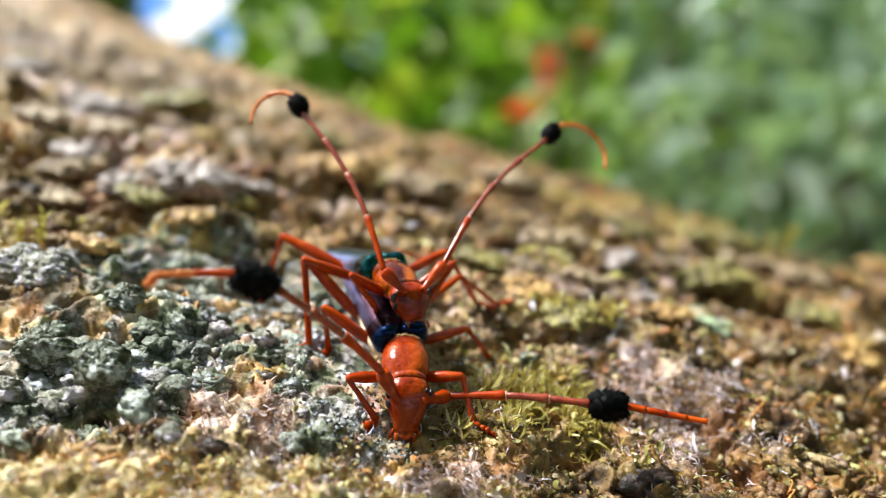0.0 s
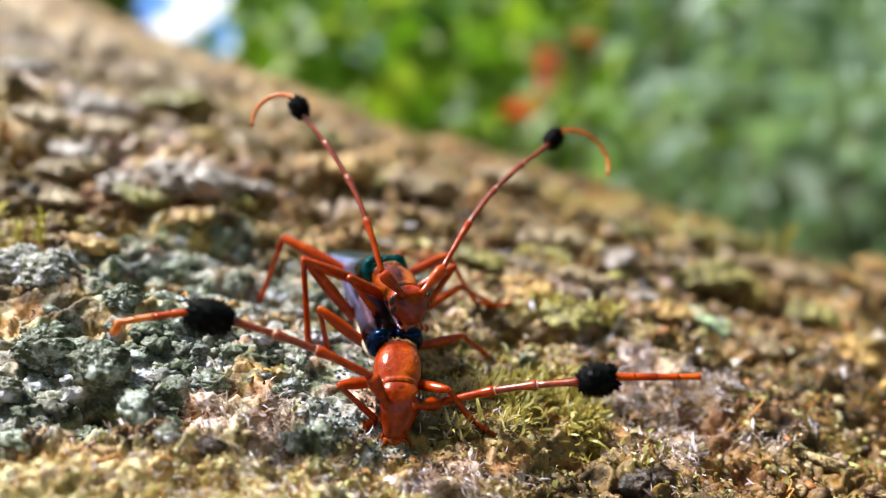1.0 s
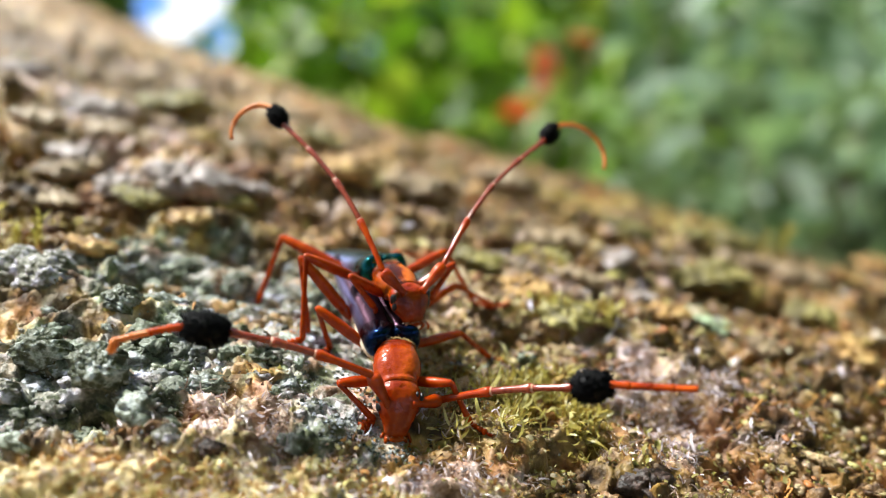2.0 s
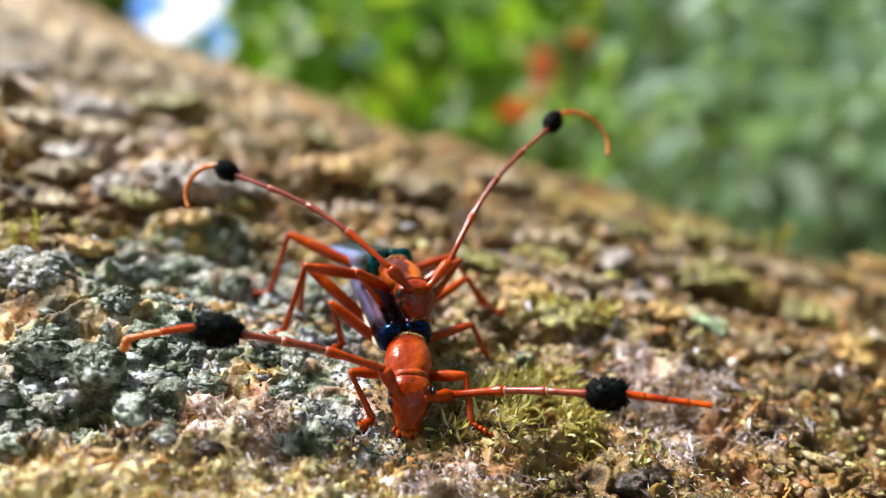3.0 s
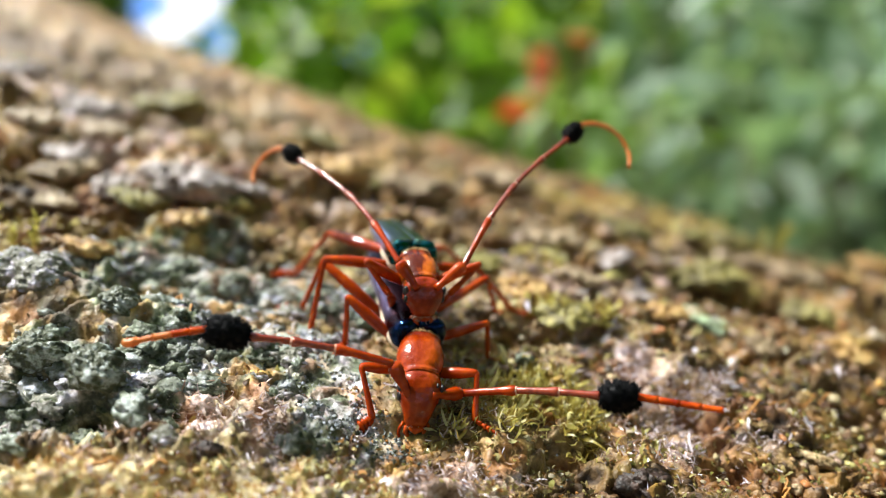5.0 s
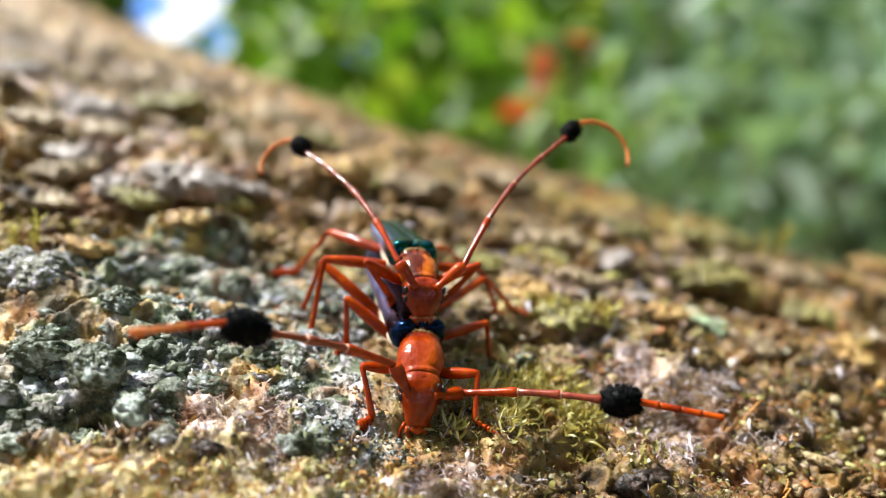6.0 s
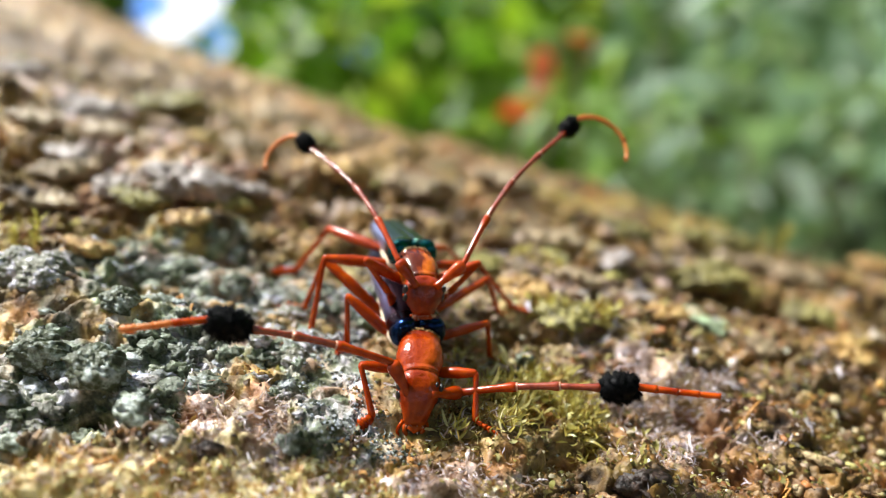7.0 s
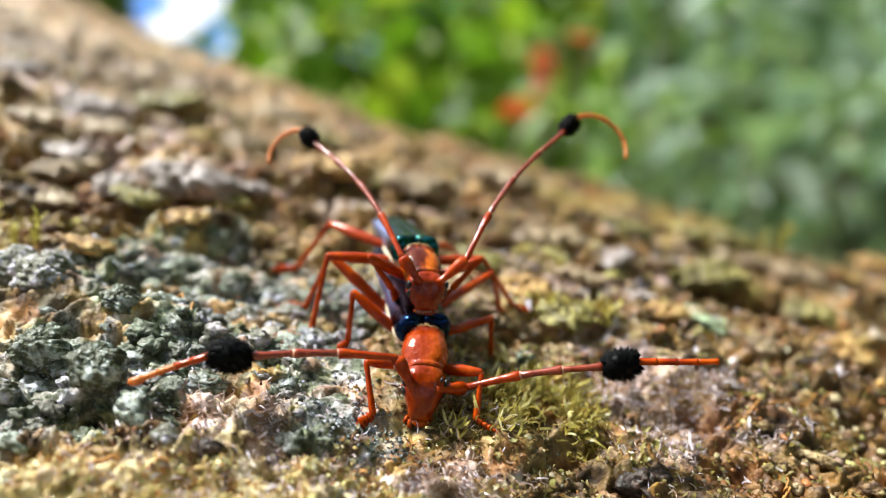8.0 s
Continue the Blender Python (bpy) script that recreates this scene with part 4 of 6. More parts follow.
def build_beetle(size, bend, skew, sag, snout, jaw, broad, case_mat, face_mat, neck_mat, label, antenna):
    """A longhorn beetle, facing -y, origin in the waist between neck shield and wing cases."""
    root = tagged(new("longhorn_beetle"), label, "beetle", group="pair of beetles")
    k = size

    def front(v):
        return [(x * k, y * k, z * k) for x, y, z in turn(v, bend)]

    def rear(v):
        return [(x * k, y * k, z * k) for x, y, z in turn(v, -sag, 0, skew)]
    # neck shield with a collar at both ends and a faint ridged top
    rows = spline([(0.05, -0.05, 1.5, 1.25, 1.3), (-0.12, -0.05, 1.68, 1.42, 1.4), (-0.4, -0.05, 1.64, 1.36, 1.4), (-1.0, 0, 1.80, 1.46, 1.45), (-1.9, 0, 1.93, 1.52, 1.45), (-2.7, 0, 1.78, 1.45, 1.4), (-3.3, 0, 1.52, 1.34, 1.3), (-3.55, 0, 1.52, 1.36, 1.3), (-3.75, 0, 1.46, 1.30, 1.25)], 4)
    rings = []
    for y, zc, w, up, down in rows:
        ring = body_ring(y, zc, w, up, down, 32)
        wob = 1 + 0.010 * math.sin(y * 10) * (1 if y > -1.5 else 0.3)
        ring = [(x * wob, yy, z * wob + (0.06 * math.exp(-((abs(x) - 0.75) / 0.22) ** 2) * math.exp(-((y + 1.7) / 0.8) ** 2) if z > 0.4 else 0)) for x, yy, z in ring]
        rings.append(ring)
    v, f = loft(rings)
    mesh_object("pronotum", front(v), f, neck_mat, root, "glossy ridged orange-brown neck shield")
    # head: a rounded crown that bends down into a long face
    prof = spline([(-3.3, 0.0, 1.15, 1.05, 1.1), (-3.9, 0.0, 1.36, 1.22, 1.2), (-4.5, -0.1, 1.50, 1.26, 1.35), (-5.1, -0.42, 1.50, 1.20, 1.4), (-5.7, -0.95, 1.27, 1.10, 1.3), (-6.15, -1.45, 1.06, 0.95, 1.05), (-6.45, -1.9, 0.94, 0.74, 0.75), (-6.6, -2.2, 0.80, 0.42, 0.45)], 5)
    rings = []
    for i, (y, zc, w, up, down) in enumerate(prof):
        tilt = radians(62) * min(1, max(0, (-y - 4.2) / 2.2))
        ring = body_ring(0, 0, w, up, down, 28, 2.2)
        groove = [(x, yy, z - (0.14 * math.exp(-(x / 0.16) ** 2) if z > 0.5 and y < -4.2 else 0)) for x, yy, z in ring]
        rings.append([(x, y - z * math.sin(tilt) * 0.75, zc + z * math.cos(tilt * 0.75)) for x, yy, z in groove])
    v, f = loft(rings)
    def face(pts):
        """Shortens the face ahead of the eyes and widens the jaw end."""
        out = []
        for x, y, z in pts:
            d = max(0.0, -y - 4.7)
            low = max(0.0, -z - 0.6)
            out.append((x * broad * (1 + jaw * min(1, d / 2)), y + d * (1 - snout) , z + low * (1 - snout)))
        return out
    bumps = [ball((s * 0.62, -5.35, 0.10), (0.42, 0.45, 0.42), 8) for s in (-1, 1)]
    v, f = joined((v, f), *bumps)
    head = mesh_object("head", front(face(v)), f, face_mat, root)
    for s in (-1, 1):
        crown = ball((s * 1.06, -4.72, 0.76), (0.13, 0.22, 0.20), 9) if snout > 0.9 else ball((s * 1.36, -4.6, 0.3), (0.16, 0.3, 0.3), 9)
        v, f = joined(crown, ball((s * 1.40, -4.72, 0.25), (0.20, 0.42, 0.50), 9), ball((s * 1.40, -5.2, -0.40), (0.18, 0.34, 0.45), 9))
        mesh_object("eye", front(face(v)), f, EYE, head, "shiny black kidney-shaped eye")
        v, f = tube([(s * 0.72, -6.75, -2.0), (s * 0.74, -7.05, -2.4), (s * 0.48, -7.2, -2.75), (s * 0.10, -7.2, -2.9)], [0.32, 0.26, 0.18, 0.05], 9, 0.7)
        mesh_object("mandible", front(face(v)), f, ORANGE, head)
        v, f = tube([(s * 0.95, -6.4, -2.0), (s * 1.25, -6.75, -2.4), (s * 1.32, -7.0, -2.7), (s * 1.2, -7.15, -2.95)], [0.13, 0.14, 0.12, 0.15], 7)
        mesh_object("palp", front(face(v)), f, LIMB, head)
    v, f = tube([(-0.55, -6.9, -1.95), (0, -7.1, -2.05), (0.55, -6.9, -1.95)], [0.2, 0.3, 0.2], 9, 0.6)
    mesh_object("lip", front(face(v)), f, LIMB, head)
    rng = np.random.default_rng(int(size * 100))
    pts, nrm = [], []
    for a in np.linspace(0.15, math.pi - 0.15, 90):
        pts.append((1.55 * math.cos(a), 0.02 + rng.normal(0, 0.05), 1.32 * math.sin(a)))
        nrm.append((0.5 * math.cos(a), 0.8, 0.6 * math.sin(a)))
    v, f = hairs(pts, nrm, 0.22, 0.022, rng, 0.3)
    mesh_object("hind_fringe", front(v), f, GOLD, root, "short golden fringe behind the neck shield")
    pts, nrm = [], []
    for _ in range(60 if snout > 0.9 else 150):
        a, q = rng.uniform(-1.3, 1.3), rng.uniform(0, 1)
        pts.append((0.95 * math.sin(a), -6.75 - 0.2 * math.cos(a), -1.6 - 0.9 * q))
        nrm.append((0.6 * math.sin(a), -0.9, -0.5))
    v, f = hairs(pts, nrm, 0.26 if snout > 0.9 else 0.5, 0.018, rng, 0.4)
    mesh_object("whiskers", front(face(v)), f, CREAM, head, "pale bristles round the mouth")
    # hind body and wing cases
    v, f = loft([body_ring(y, zc, w, up, dn, 24, 2.1) for y, zc, w, up, dn in spline([(-0.1, -0.1, 1.3, 1.1, 1.2), (0.9, -0.6, 2.15, 0.9, 1.2), (3.5, -0.6, 2.25, 0.8, 1.3), (8, -0.2, 1.85, 0.8, 1.35), (12, -0.15, 1.35, 0.6, 0.9), (13.6, -0.1, 0.5, 0.3, 0.35)], 3)])
    mesh_object("abdomen", rear(v), f, CREAM, root, "pale downy underside of the hind body")
    table = [(-0.12, 0.1, 0.7, 0.55), (-0.02, 0.1, 1.6, 1.05), (0.25, 0.1, 2.15, 1.38), (0.8, 0.1, 2.42, 1.60), (2.2, 0.1, 2.38, 1.6), (5, 0.1, 2.2, 1.55), (9, 0.1, 2.1, 1.45), (12, 0.1, 1.85, 1.25), (13.8, 0.05, 1.3, 0.85), (14.5, 0, 0.5, 0.35)]
    for s in (-1, 1):
        v, f = half_shell(table, 0.025, s)
        v = shoulder(v)
        ob = mesh_object("elytron", rear(v), f, case_mat, root, "glossy metallic wing case")
        across = np.array([min(1.0, abs(x) / 2.4) for x, y, z in v])
        deep = np.array([min(1.0, max(0.0, (1.62 - z) / 2.1)) for x, y, z in v])
        ob.data.attributes.new("flank", "FLOAT", "POINT").data.foreach_set("value", (0.5 * across + 0.5 * deep).astype(np.float32))
        ob.data.attributes.new("length", "FLOAT", "POINT").data.foreach_set("value", np.array([y / 14.5 + 0.07 * max(0.0, 1 - abs(x) / 1.0) for x, y, z in v], dtype=np.float32))
    v, f = tube([(0, 0.12, 1.3), (0, 0.5, 1.5), (0, 0.95, 1.62)], [0.36, 0.3, 0.04], 10, 0.5)
    mesh_object("scutellum", rear(v), f, case_mat, root)
    # scapes and antennae
    for s, (a, b) in antenna["scapes"].items():
        a, b = np.array(a), np.array(b)
        v, f = tube([tuple(a + (b - a) * q) for q in (-0.12, 0.0, 0.12, 0.45, 0.75, 0.93, 1.0, 1.04)], [k * q for q in (0.34, 0.34, 0.30, 0.44, 0.58, 0.54, 0.40, 0.15)], 14)
        mesh_object("scape", v, f, LIMB, root)
    return root


FEMALE = dict(scapes={-1: ((-1.05, -5.18, -1.17), (-2.51, -4.79, 1.07)), 1: ((1.05, -5.18, -1.17), (3.34, -3.88, -1.77))})
MALE = dict(scapes={-1: ((-0.95, -4.65, -0.15), (-2.30, -3.75, 1.45)), 1: ((1.0, -4.65, -0.15), (3.00, -4.20, 1.55))})
female = build_beetle(1.0, 16, 13, 0, 1.0, -0.18, 1.16, BLUE_CASE, ORANGE, ORANGE, "orange longhorn beetle with dark blue-violet wing cases, standing on bark", FEMALE)
male = build_beetle(0.92, 14, 0, 10, 0.70, -0.16, 1.24, GREEN_CASE, RUDDY, AMBER, "orange longhorn beetle with blue-green wing cases, mounted on another beetle", MALE)
left_horn, left_end, left_brush, left_wrist = build_antenna(female, 12.2, (0, 0.42, 0.72, 1.0), 0.335, 3.0, 1.36, 4.9, 6, 20, 0.35, 4, 1.0)
female_antennae = {-1: left_horn, 1: build_antenna(female, 12.3, (0, 0.42, 0.72, 1.0), 0.335, 2.7, 1.34, 6.0, -2, 11, 0.35, 6)}
male_antennae = {s: build_antenna(male, 18.0, (0, 0.29, 0.55, 0.79, 1.0), 0.27, 1.9, 0.95, 6.1 if s < 0 else 8.2, 150, 16, 1.0, 9 + s) for s in (-1, 1)}


# ---- loose cover of the bark ----
def ground_normals(u, v):
    e = 0.3
    z = on_trunk(u, v)
    n = np.stack([-(on_trunk(u + e, v) - z) / e, -(on_trunk(u, v + e) - z) / e, np.ones_like(u)], -1)
    return z, n / np.linalg.norm(n, axis=1)[:, None]


def scatter_spots(rng, count, which, power, reach=130.0):
    """Places on the bark, thicker near the beetles and where the given growth is."""
    us, vs = [], []
    have = 0
    while have < count:
        n = count * 3
        r = reach * rng.uniform(0, 1, n) ** 0.9
        a = rng.uniform(0, 2 * np.pi, n)
        u, v = 4 + r * np.cos(a), 12 + r * np.sin(a)
        m = patches(u, v)
        m = 1 - np.max(m[:3], axis=0) if which < 0 else m[which]
        clump = np.clip(0.55 + 1.0 * fbm(u / 3.0, v / 3.0, 200 + which, 3), 0.02, 1)
        keep = (rng.uniform(0, 1, n) < (m ** power) * clump) & (v > -22) & (np.hypot(u, v + 47) > 26)
        us.append(u[keep])
        vs.append(v[keep])
        have += int(keep.sum())
    return np.concatenate(us)[:count], np.concatenate(vs)[:count]


def build_scales(name, count, which, power, size, slim, stand, mat, label, category, seed, beyond=-99.0):
    """Thousands of little curved scales that stand out of the bark."""
    rng = np.random.default_rng(seed)
    u, v = scatter_spots(rng, count, which, power)
    far = v + 0.25 * u > beyond
    u, v = u[far], v[far]
    z, n = ground_normals(u, v)
    k = len(u)
    d = n * stand + rng.normal(0, 0.75, (k, 3)) * [1, 1, 0.45]
    d /= np.linalg.norm(d, axis=1)[:, None]
    s = np.cross(d, rng.normal(0, 1, (k, 3)))
    s /= np.linalg.norm(s, axis=1)[:, None]
    t = np.cross(d, s)
    L = size * rng.lognormal(0, 0.27, k)
    W = L * slim * rng.uniform(0.7, 1.3, k)
    base = np.stack([u, v, z - 0.08], -1)
    verts = []
    for f, w, lift in ((0.0, 0.35, 0.0), (0.35, 0.5, 0.20), (0.75, 0.36, 0.16)):
        c = base + d * (L * f)[:, None] + t * (L * lift)[:, None]
        verts += [c - s * (W * w)[:, None] + t * (W * 0.18)[:, None], c + s * (W * w)[:, None] + t * (W * 0.18)[:, None]]
    verts.append(base + d * L[:, None] - t * (L * rng.uniform(-0.1, 0.15, k))[:, None])
    P = np.stack(verts, 1).reshape(-1, 3) * MM
    o = (np.arange(k) * 7)[:, None]
    quads = np.concatenate([o + [0, 1, 3, 2], o + [2, 3, 5, 4]])
    tris = o + [4, 5, 6]
    me = bpy.data.meshes.new(name)
    me.from_pydata(P, [], quads.tolist() + tris.tolist())
    me.materials.append(mat)
    me.polygons.foreach_set("use_smooth", np.ones(len(me.polygons), bool))
    ob = new(name, me)
    ob.matrix_world = TRUNK
    return tagged(ob, label, category, kind="stuff")


def build_grains(name, count, which, power, size, mat, label, category, seed, flat=0.8, beyond=-99.0, reach=130.0):
    """Thousands of uneven crumbs: crooked eight-sided lumps."""
    rng = np.random.default_rng(seed)
    u, v = scatter_spots(rng, count, which, power, reach)
    far = v + 0.25 * u > beyond
    u, v = u[far], v[far]
    z, n = ground_normals(u, v)
    k = len(u)
    base = np.stack([u, v, z], -1)
    unit = np.array([(1, 0, 0), (-1, 0, 0), (0, 1, 0), (0, -1, 0), (0, 0, 1), (0, 0, -1), (0.6, 0.6, 0.55), (-0.6, 0.6, 0.55), (-0.6, -0.6, 0.55), (0.6, -0.6, 0.55)])
    S = size * np.minimum(rng.lognormal(0, 0.45, k), 1.7)
    ang = rng.uniform(0, 6.283, k)
    P = unit[None] * rng.uniform(0.6, 1.15, (k, 10, 1)) * (S[:, None, None] * rng.uniform(0.6, 1.3, (k, 1, 3)))
    c, s = np.cos(ang)[:, None], np.sin(ang)[:, None]
    P = np.stack([P[..., 0] * c - P[..., 1] * s, P[..., 0] * s + P[..., 1] * c, P[..., 2] * flat], -1) + base[:, None] + n[:, None] * (S * 0.2)[:, None, None]
    tri = [(4, 6, 7), (4, 7, 8), (4, 8, 9), (4, 9, 6), (6, 0, 2), (6, 2, 7), (7, 2, 1), (7, 1, 8), (8, 1, 3), (8, 3, 9), (9, 3, 0), (9, 0, 6), (5, 2, 0), (5, 1, 2), (5, 3, 1), (5, 0, 3)]
    o = (np.arange(k) * 10)[:, None, None]
    me = bpy.data.meshes.new(name)
    me.from_pydata((P.reshape(-1, 3) * MM), [], (o + np.array(tri)[None]).reshape(-1, 3).tolist())
    me.materials.append(mat)
    me.polygons.foreach_set("use_smooth", np.ones(len(me.polygons), bool))
    ob = new(name, me)
    ob.matrix_world = TRUNK
    return tagged(ob, label, category, kind="stuff")


def fleck_material(name, stops, rough=0.6, trans=0.25):
    """Each fleck has its own shade; thin ones let light through."""
    m, n, l, p = material(name, rough)
    g = n.new("ShaderNodeNewGeometry")
    col = ramp(n, l, g.outputs["Random Per Island"], stops)
    grain = noise_tex(n, l, 5000, 3)
    col = mix(n, l, 0.5, col, ramp(n, l, grain, [(0.3, (0.45, 0.43, 0.4)), (0.65, (1, 1, 1))]), "MULTIPLY")
    l.new(col, p.inputs["Base Color"])
    if trans:
        t = n.new("ShaderNodeBsdfTranslucent")
        l.new(col, t.inputs[0])
        s = n.new("ShaderNodeMixShader")
        s.inputs[0].default_value = trans
        l.new(p.outputs[0], s.inputs[1])
        l.new(t.outputs[0], s.inputs[2])
        l.new(s.outputs[0], n["Material Output"].inputs[0])
    return m


MOSS_LEAF = fleck_material("moss_leaflet", [(0.0, (0.30, 0.17, 0.04)), (0.35, (0.50, 0.40, 0.09)), (0.75, (0.70, 0.63, 0.19)), (1.0, (0.86, 0.80, 0.46))], 0.34, 0.5)
BARK_FLAKE = fleck_material("bark_flake", [(0.0, (0.045, 0.02, 0.008)), (0.22, (0.17, 0.10, 0.035)), (0.34, (0.40, 0.18, 0.045)), (0.46, (0.27, 0.25, 0.06)), (0.66, (0.37, 0.29, 0.12)), (0.84, (0.29, 0.28, 0.075)), (1.0, (0.54, 0.46, 0.33))], 0.28, 0.3)
# palest lichen shades include a painted bluish sky sheen
LICHEN_CRUMB = fleck_material("lichen_crumb", [(0.0, (0.045, 0.055, 0.034)), (0.45, (0.17, 0.18, 0.155)), (0.8, (0.32, 0.34, 0.38)), (1.0, (0.52, 0.55, 0.66))], 0.5, 0.0)
BAST_FIBRE = fleck_material("bast_fibre", [(0.0, (0.26, 0.12, 0.06)), (0.3, (0.50, 0.36, 0.28)), (1.0, (0.76, 0.71, 0.82))], 0.3, 0.3)
build_scales("moss", 8000, 2, 4.5, 1.25, 0.15, 2.2, MOSS_LEAF, "low cushions of yellow-green moss leaflets on bark", "moss", 301)
build_scales("bark_flakes", 40000, -1, 1.0, 0.5, 0.5, 0.5, BARK_FLAKE, "ragged tan and brown flakes of weathered bark", "bark", 302)
build_scales("bast_fibres", 22000, 1, 1.6, 0.8, 0.13, 0.35, BAST_FIBRE, "frayed pinkish-brown bast fibres on bark", "bark", 303)
PALE_FLAKE = fleck_material("pale_flake", [(0.0, (0.42, 0.17, 0.04)), (0.35, (0.56, 0.38, 0.15)), (0.7, (0.62, 0.58, 0.24)), (1.0, (0.88, 0.82, 0.62))], 0.3, 0.35)
build_scales("pale_flakes", 20000, 3, 2.5, 0.46, 0.45, 0.6, PALE_FLAKE, "cream and ochre flakes of weathered bark crust", "bark", 306)
build_grains("lichen_crumbs", 6000, 0, 2.0, 0.12, LICHEN_CRUMB, "crumbly grey-green crustose lichen", "lichen", 304)
build_scales("lichen_scales", 8000, 0, 2.2, 0.28, 0.8, 0.55, LICHEN_CRUMB, "overlapping grey-green scales of crustose lichen", "lichen", 307)
build_grains("bark_crumbs", 8000, -1, 1.0, 0.13, BARK_FLAKE, "small crumbs of brown bark", "bark", 305)
CHUNK = fleck_material("crust_chunk", [(0.0, (0.05, 0.028, 0.012)), (0.12, (0.16, 0.10, 0.045)), (0.24, (0.42, 0.16, 0.05)), (0.36, (0.42, 0.32, 0.18)), (0.5, (0.28, 0.26, 0.06)), (0.62, (0.46, 0.32, 0.27)), (0.74, (0.20, 0.115, 0.055)), (0.86, (0.46, 0.42, 0.11)), (1.0, (0.58, 0.48, 0.43))], 0.4, 0.0)
build_grains("crust_chunks", 6000, -1, 0.7, 0.40, CHUNK, "knobbly tan, rust and olive lumps of bark crust", "bark", 308, 0.5, 11.0)
build_grains("crust_lumps", 600, -1, 0.5, 0.72, CHUNK, "rounded tan, pinkish and rust-brown lumps of bark crust", "bark", 309, 0.6, 24.0)
build_scales("moss_leaves", 3500, 2, 2.0, 1.3, 0.36, 1.0, MOSS_LEAF, "broad yellow-green moss leaves among bark crust", "moss", 310, 22.0)
build_scales("bark_shreds", 2200, -1, 0.6, 1.5, 0.28, 0.4, BAST_FIBRE, "curled pinkish-brown shreds of bark", "bark", 311, 22.0)
build_grains("far_lumps", 200, -1, 0.3, 2.1, CHUNK, "coarse grey-brown and olive lumps of bark crust", "bark", 312, 0.5, 62.0, 260.0)


def build_knobs(name, count, which, power, size, mat, label, category, seed):
    """Rounded warts with a wrinkled, lobed skin, sunk into the crust."""
    rng = np.random.default_rng(seed)
    u, v = scatter_spots(rng, count, which, power, 60.0)
    keep = np.hypot((u + 1.2) / 9, (v - 4) / 9) > 1
    u, v = u[keep], v[keep]
    z = on_trunk(u, v)
    bv, bf = ball((0, 0, 0), (1, 1, 1), 9)
    bv = np.array(bv)
    k, m = len(u), len(bv)
    S = size * np.minimum(rng.lognormal(0, 0.35, k), 1.9)[:, None]
    sx, sy, ang = rng.uniform(0.9, 1.7, (k, 1)), rng.uniform(0.7, 1.1, (k, 1)), rng.uniform(-0.6, 0.6, (k, 1))
    off = rng.uniform(0, 90, (k, 1))
    lobes = 1 + 0.55 * perlin(bv[None, :, 0] * 1.7 + off, bv[None, :, 1] * 1.7 + 1.3 * bv[None, :, 2] + off, 7) + 0.34 * perlin(bv[None, :, 0] * 4.5 - off, bv[None, :, 1] * 4.5 + 3 * bv[None, :, 2] + off, 9)
    X, Y, Z = (bv[None, :, 0] * lobes * S * sx, bv[None, :, 1] * lobes * S * sy, bv[None, :, 2] * lobes * S * 0.7)
    P = np.stack([u[:, None] + X * np.cos(ang) - Y * np.sin(ang), v[:, None] + X * np.sin(ang) + Y * np.cos(ang), z[:, None] + Z - 0.12 * S], -1)
    faces = [tuple(i + o for i in f) for o in range(0, k * m, m) for f in bf]
    ob = mesh_object(name, P.reshape(-1, 3), faces, mat)
    ob.matrix_world = TRUNK
    return tagged(ob, label, category, kind="stuff")


def wart_material(name, low, mid, high, tinted=True):
    """Knobbly skin: dark in patches, pale in others, finely wrinkled; each wart has its own tint."""
    m, n, l, p = material(name, 0.5)
    fine, patch = noise_tex(n, l, 1500, 4, 0.6), noise_tex(n, l, 420, 3)
    col = ramp(n, l, mix(n, l, 0.55, patch, fine), [(0.38, low), (0.50, mid), (0.62, high)])
    g = n.new("ShaderNodeNewGeometry")
    tint = ramp(n, l, g.outputs["Random Per Island"], [(0.0, (0.50, 0.56, 0.28)), (0.4, (0.95, 0.98, 0.75)), (0.7, (1.0, 0.94, 1.0)), (1.0, (1.15, 0.92, 0.78))])
    l.new(mix(n, l, 0.9 if tinted else 0.0, col, tint, "MULTIPLY"), p.inputs["Base Color"])
    bump(n, l, fine, p, 0.0004, 0.9)
    return m


# the high tone of the lichen warts has blue sky sheen painted in
build_knobs("lichen_knobs", 1100, 0, 3.0, 0.55, wart_material("lichen_wart", (0.022, 0.030, 0.010), (0.15, 0.165, 0.15), (0.52, 0.55, 0.68)), "grey-green wrinkled lichen warts on bark", "lichen", 321)
build_knobs("crust_knobs", 700, -1, 1.4, 0.46, wart_material("crust_wart", (0.05, 0.022, 0.010), (0.21, 0.125, 0.055), (0.52, 0.40, 0.26)), "brown wrinkled warts of bark crust", "bark", 322)


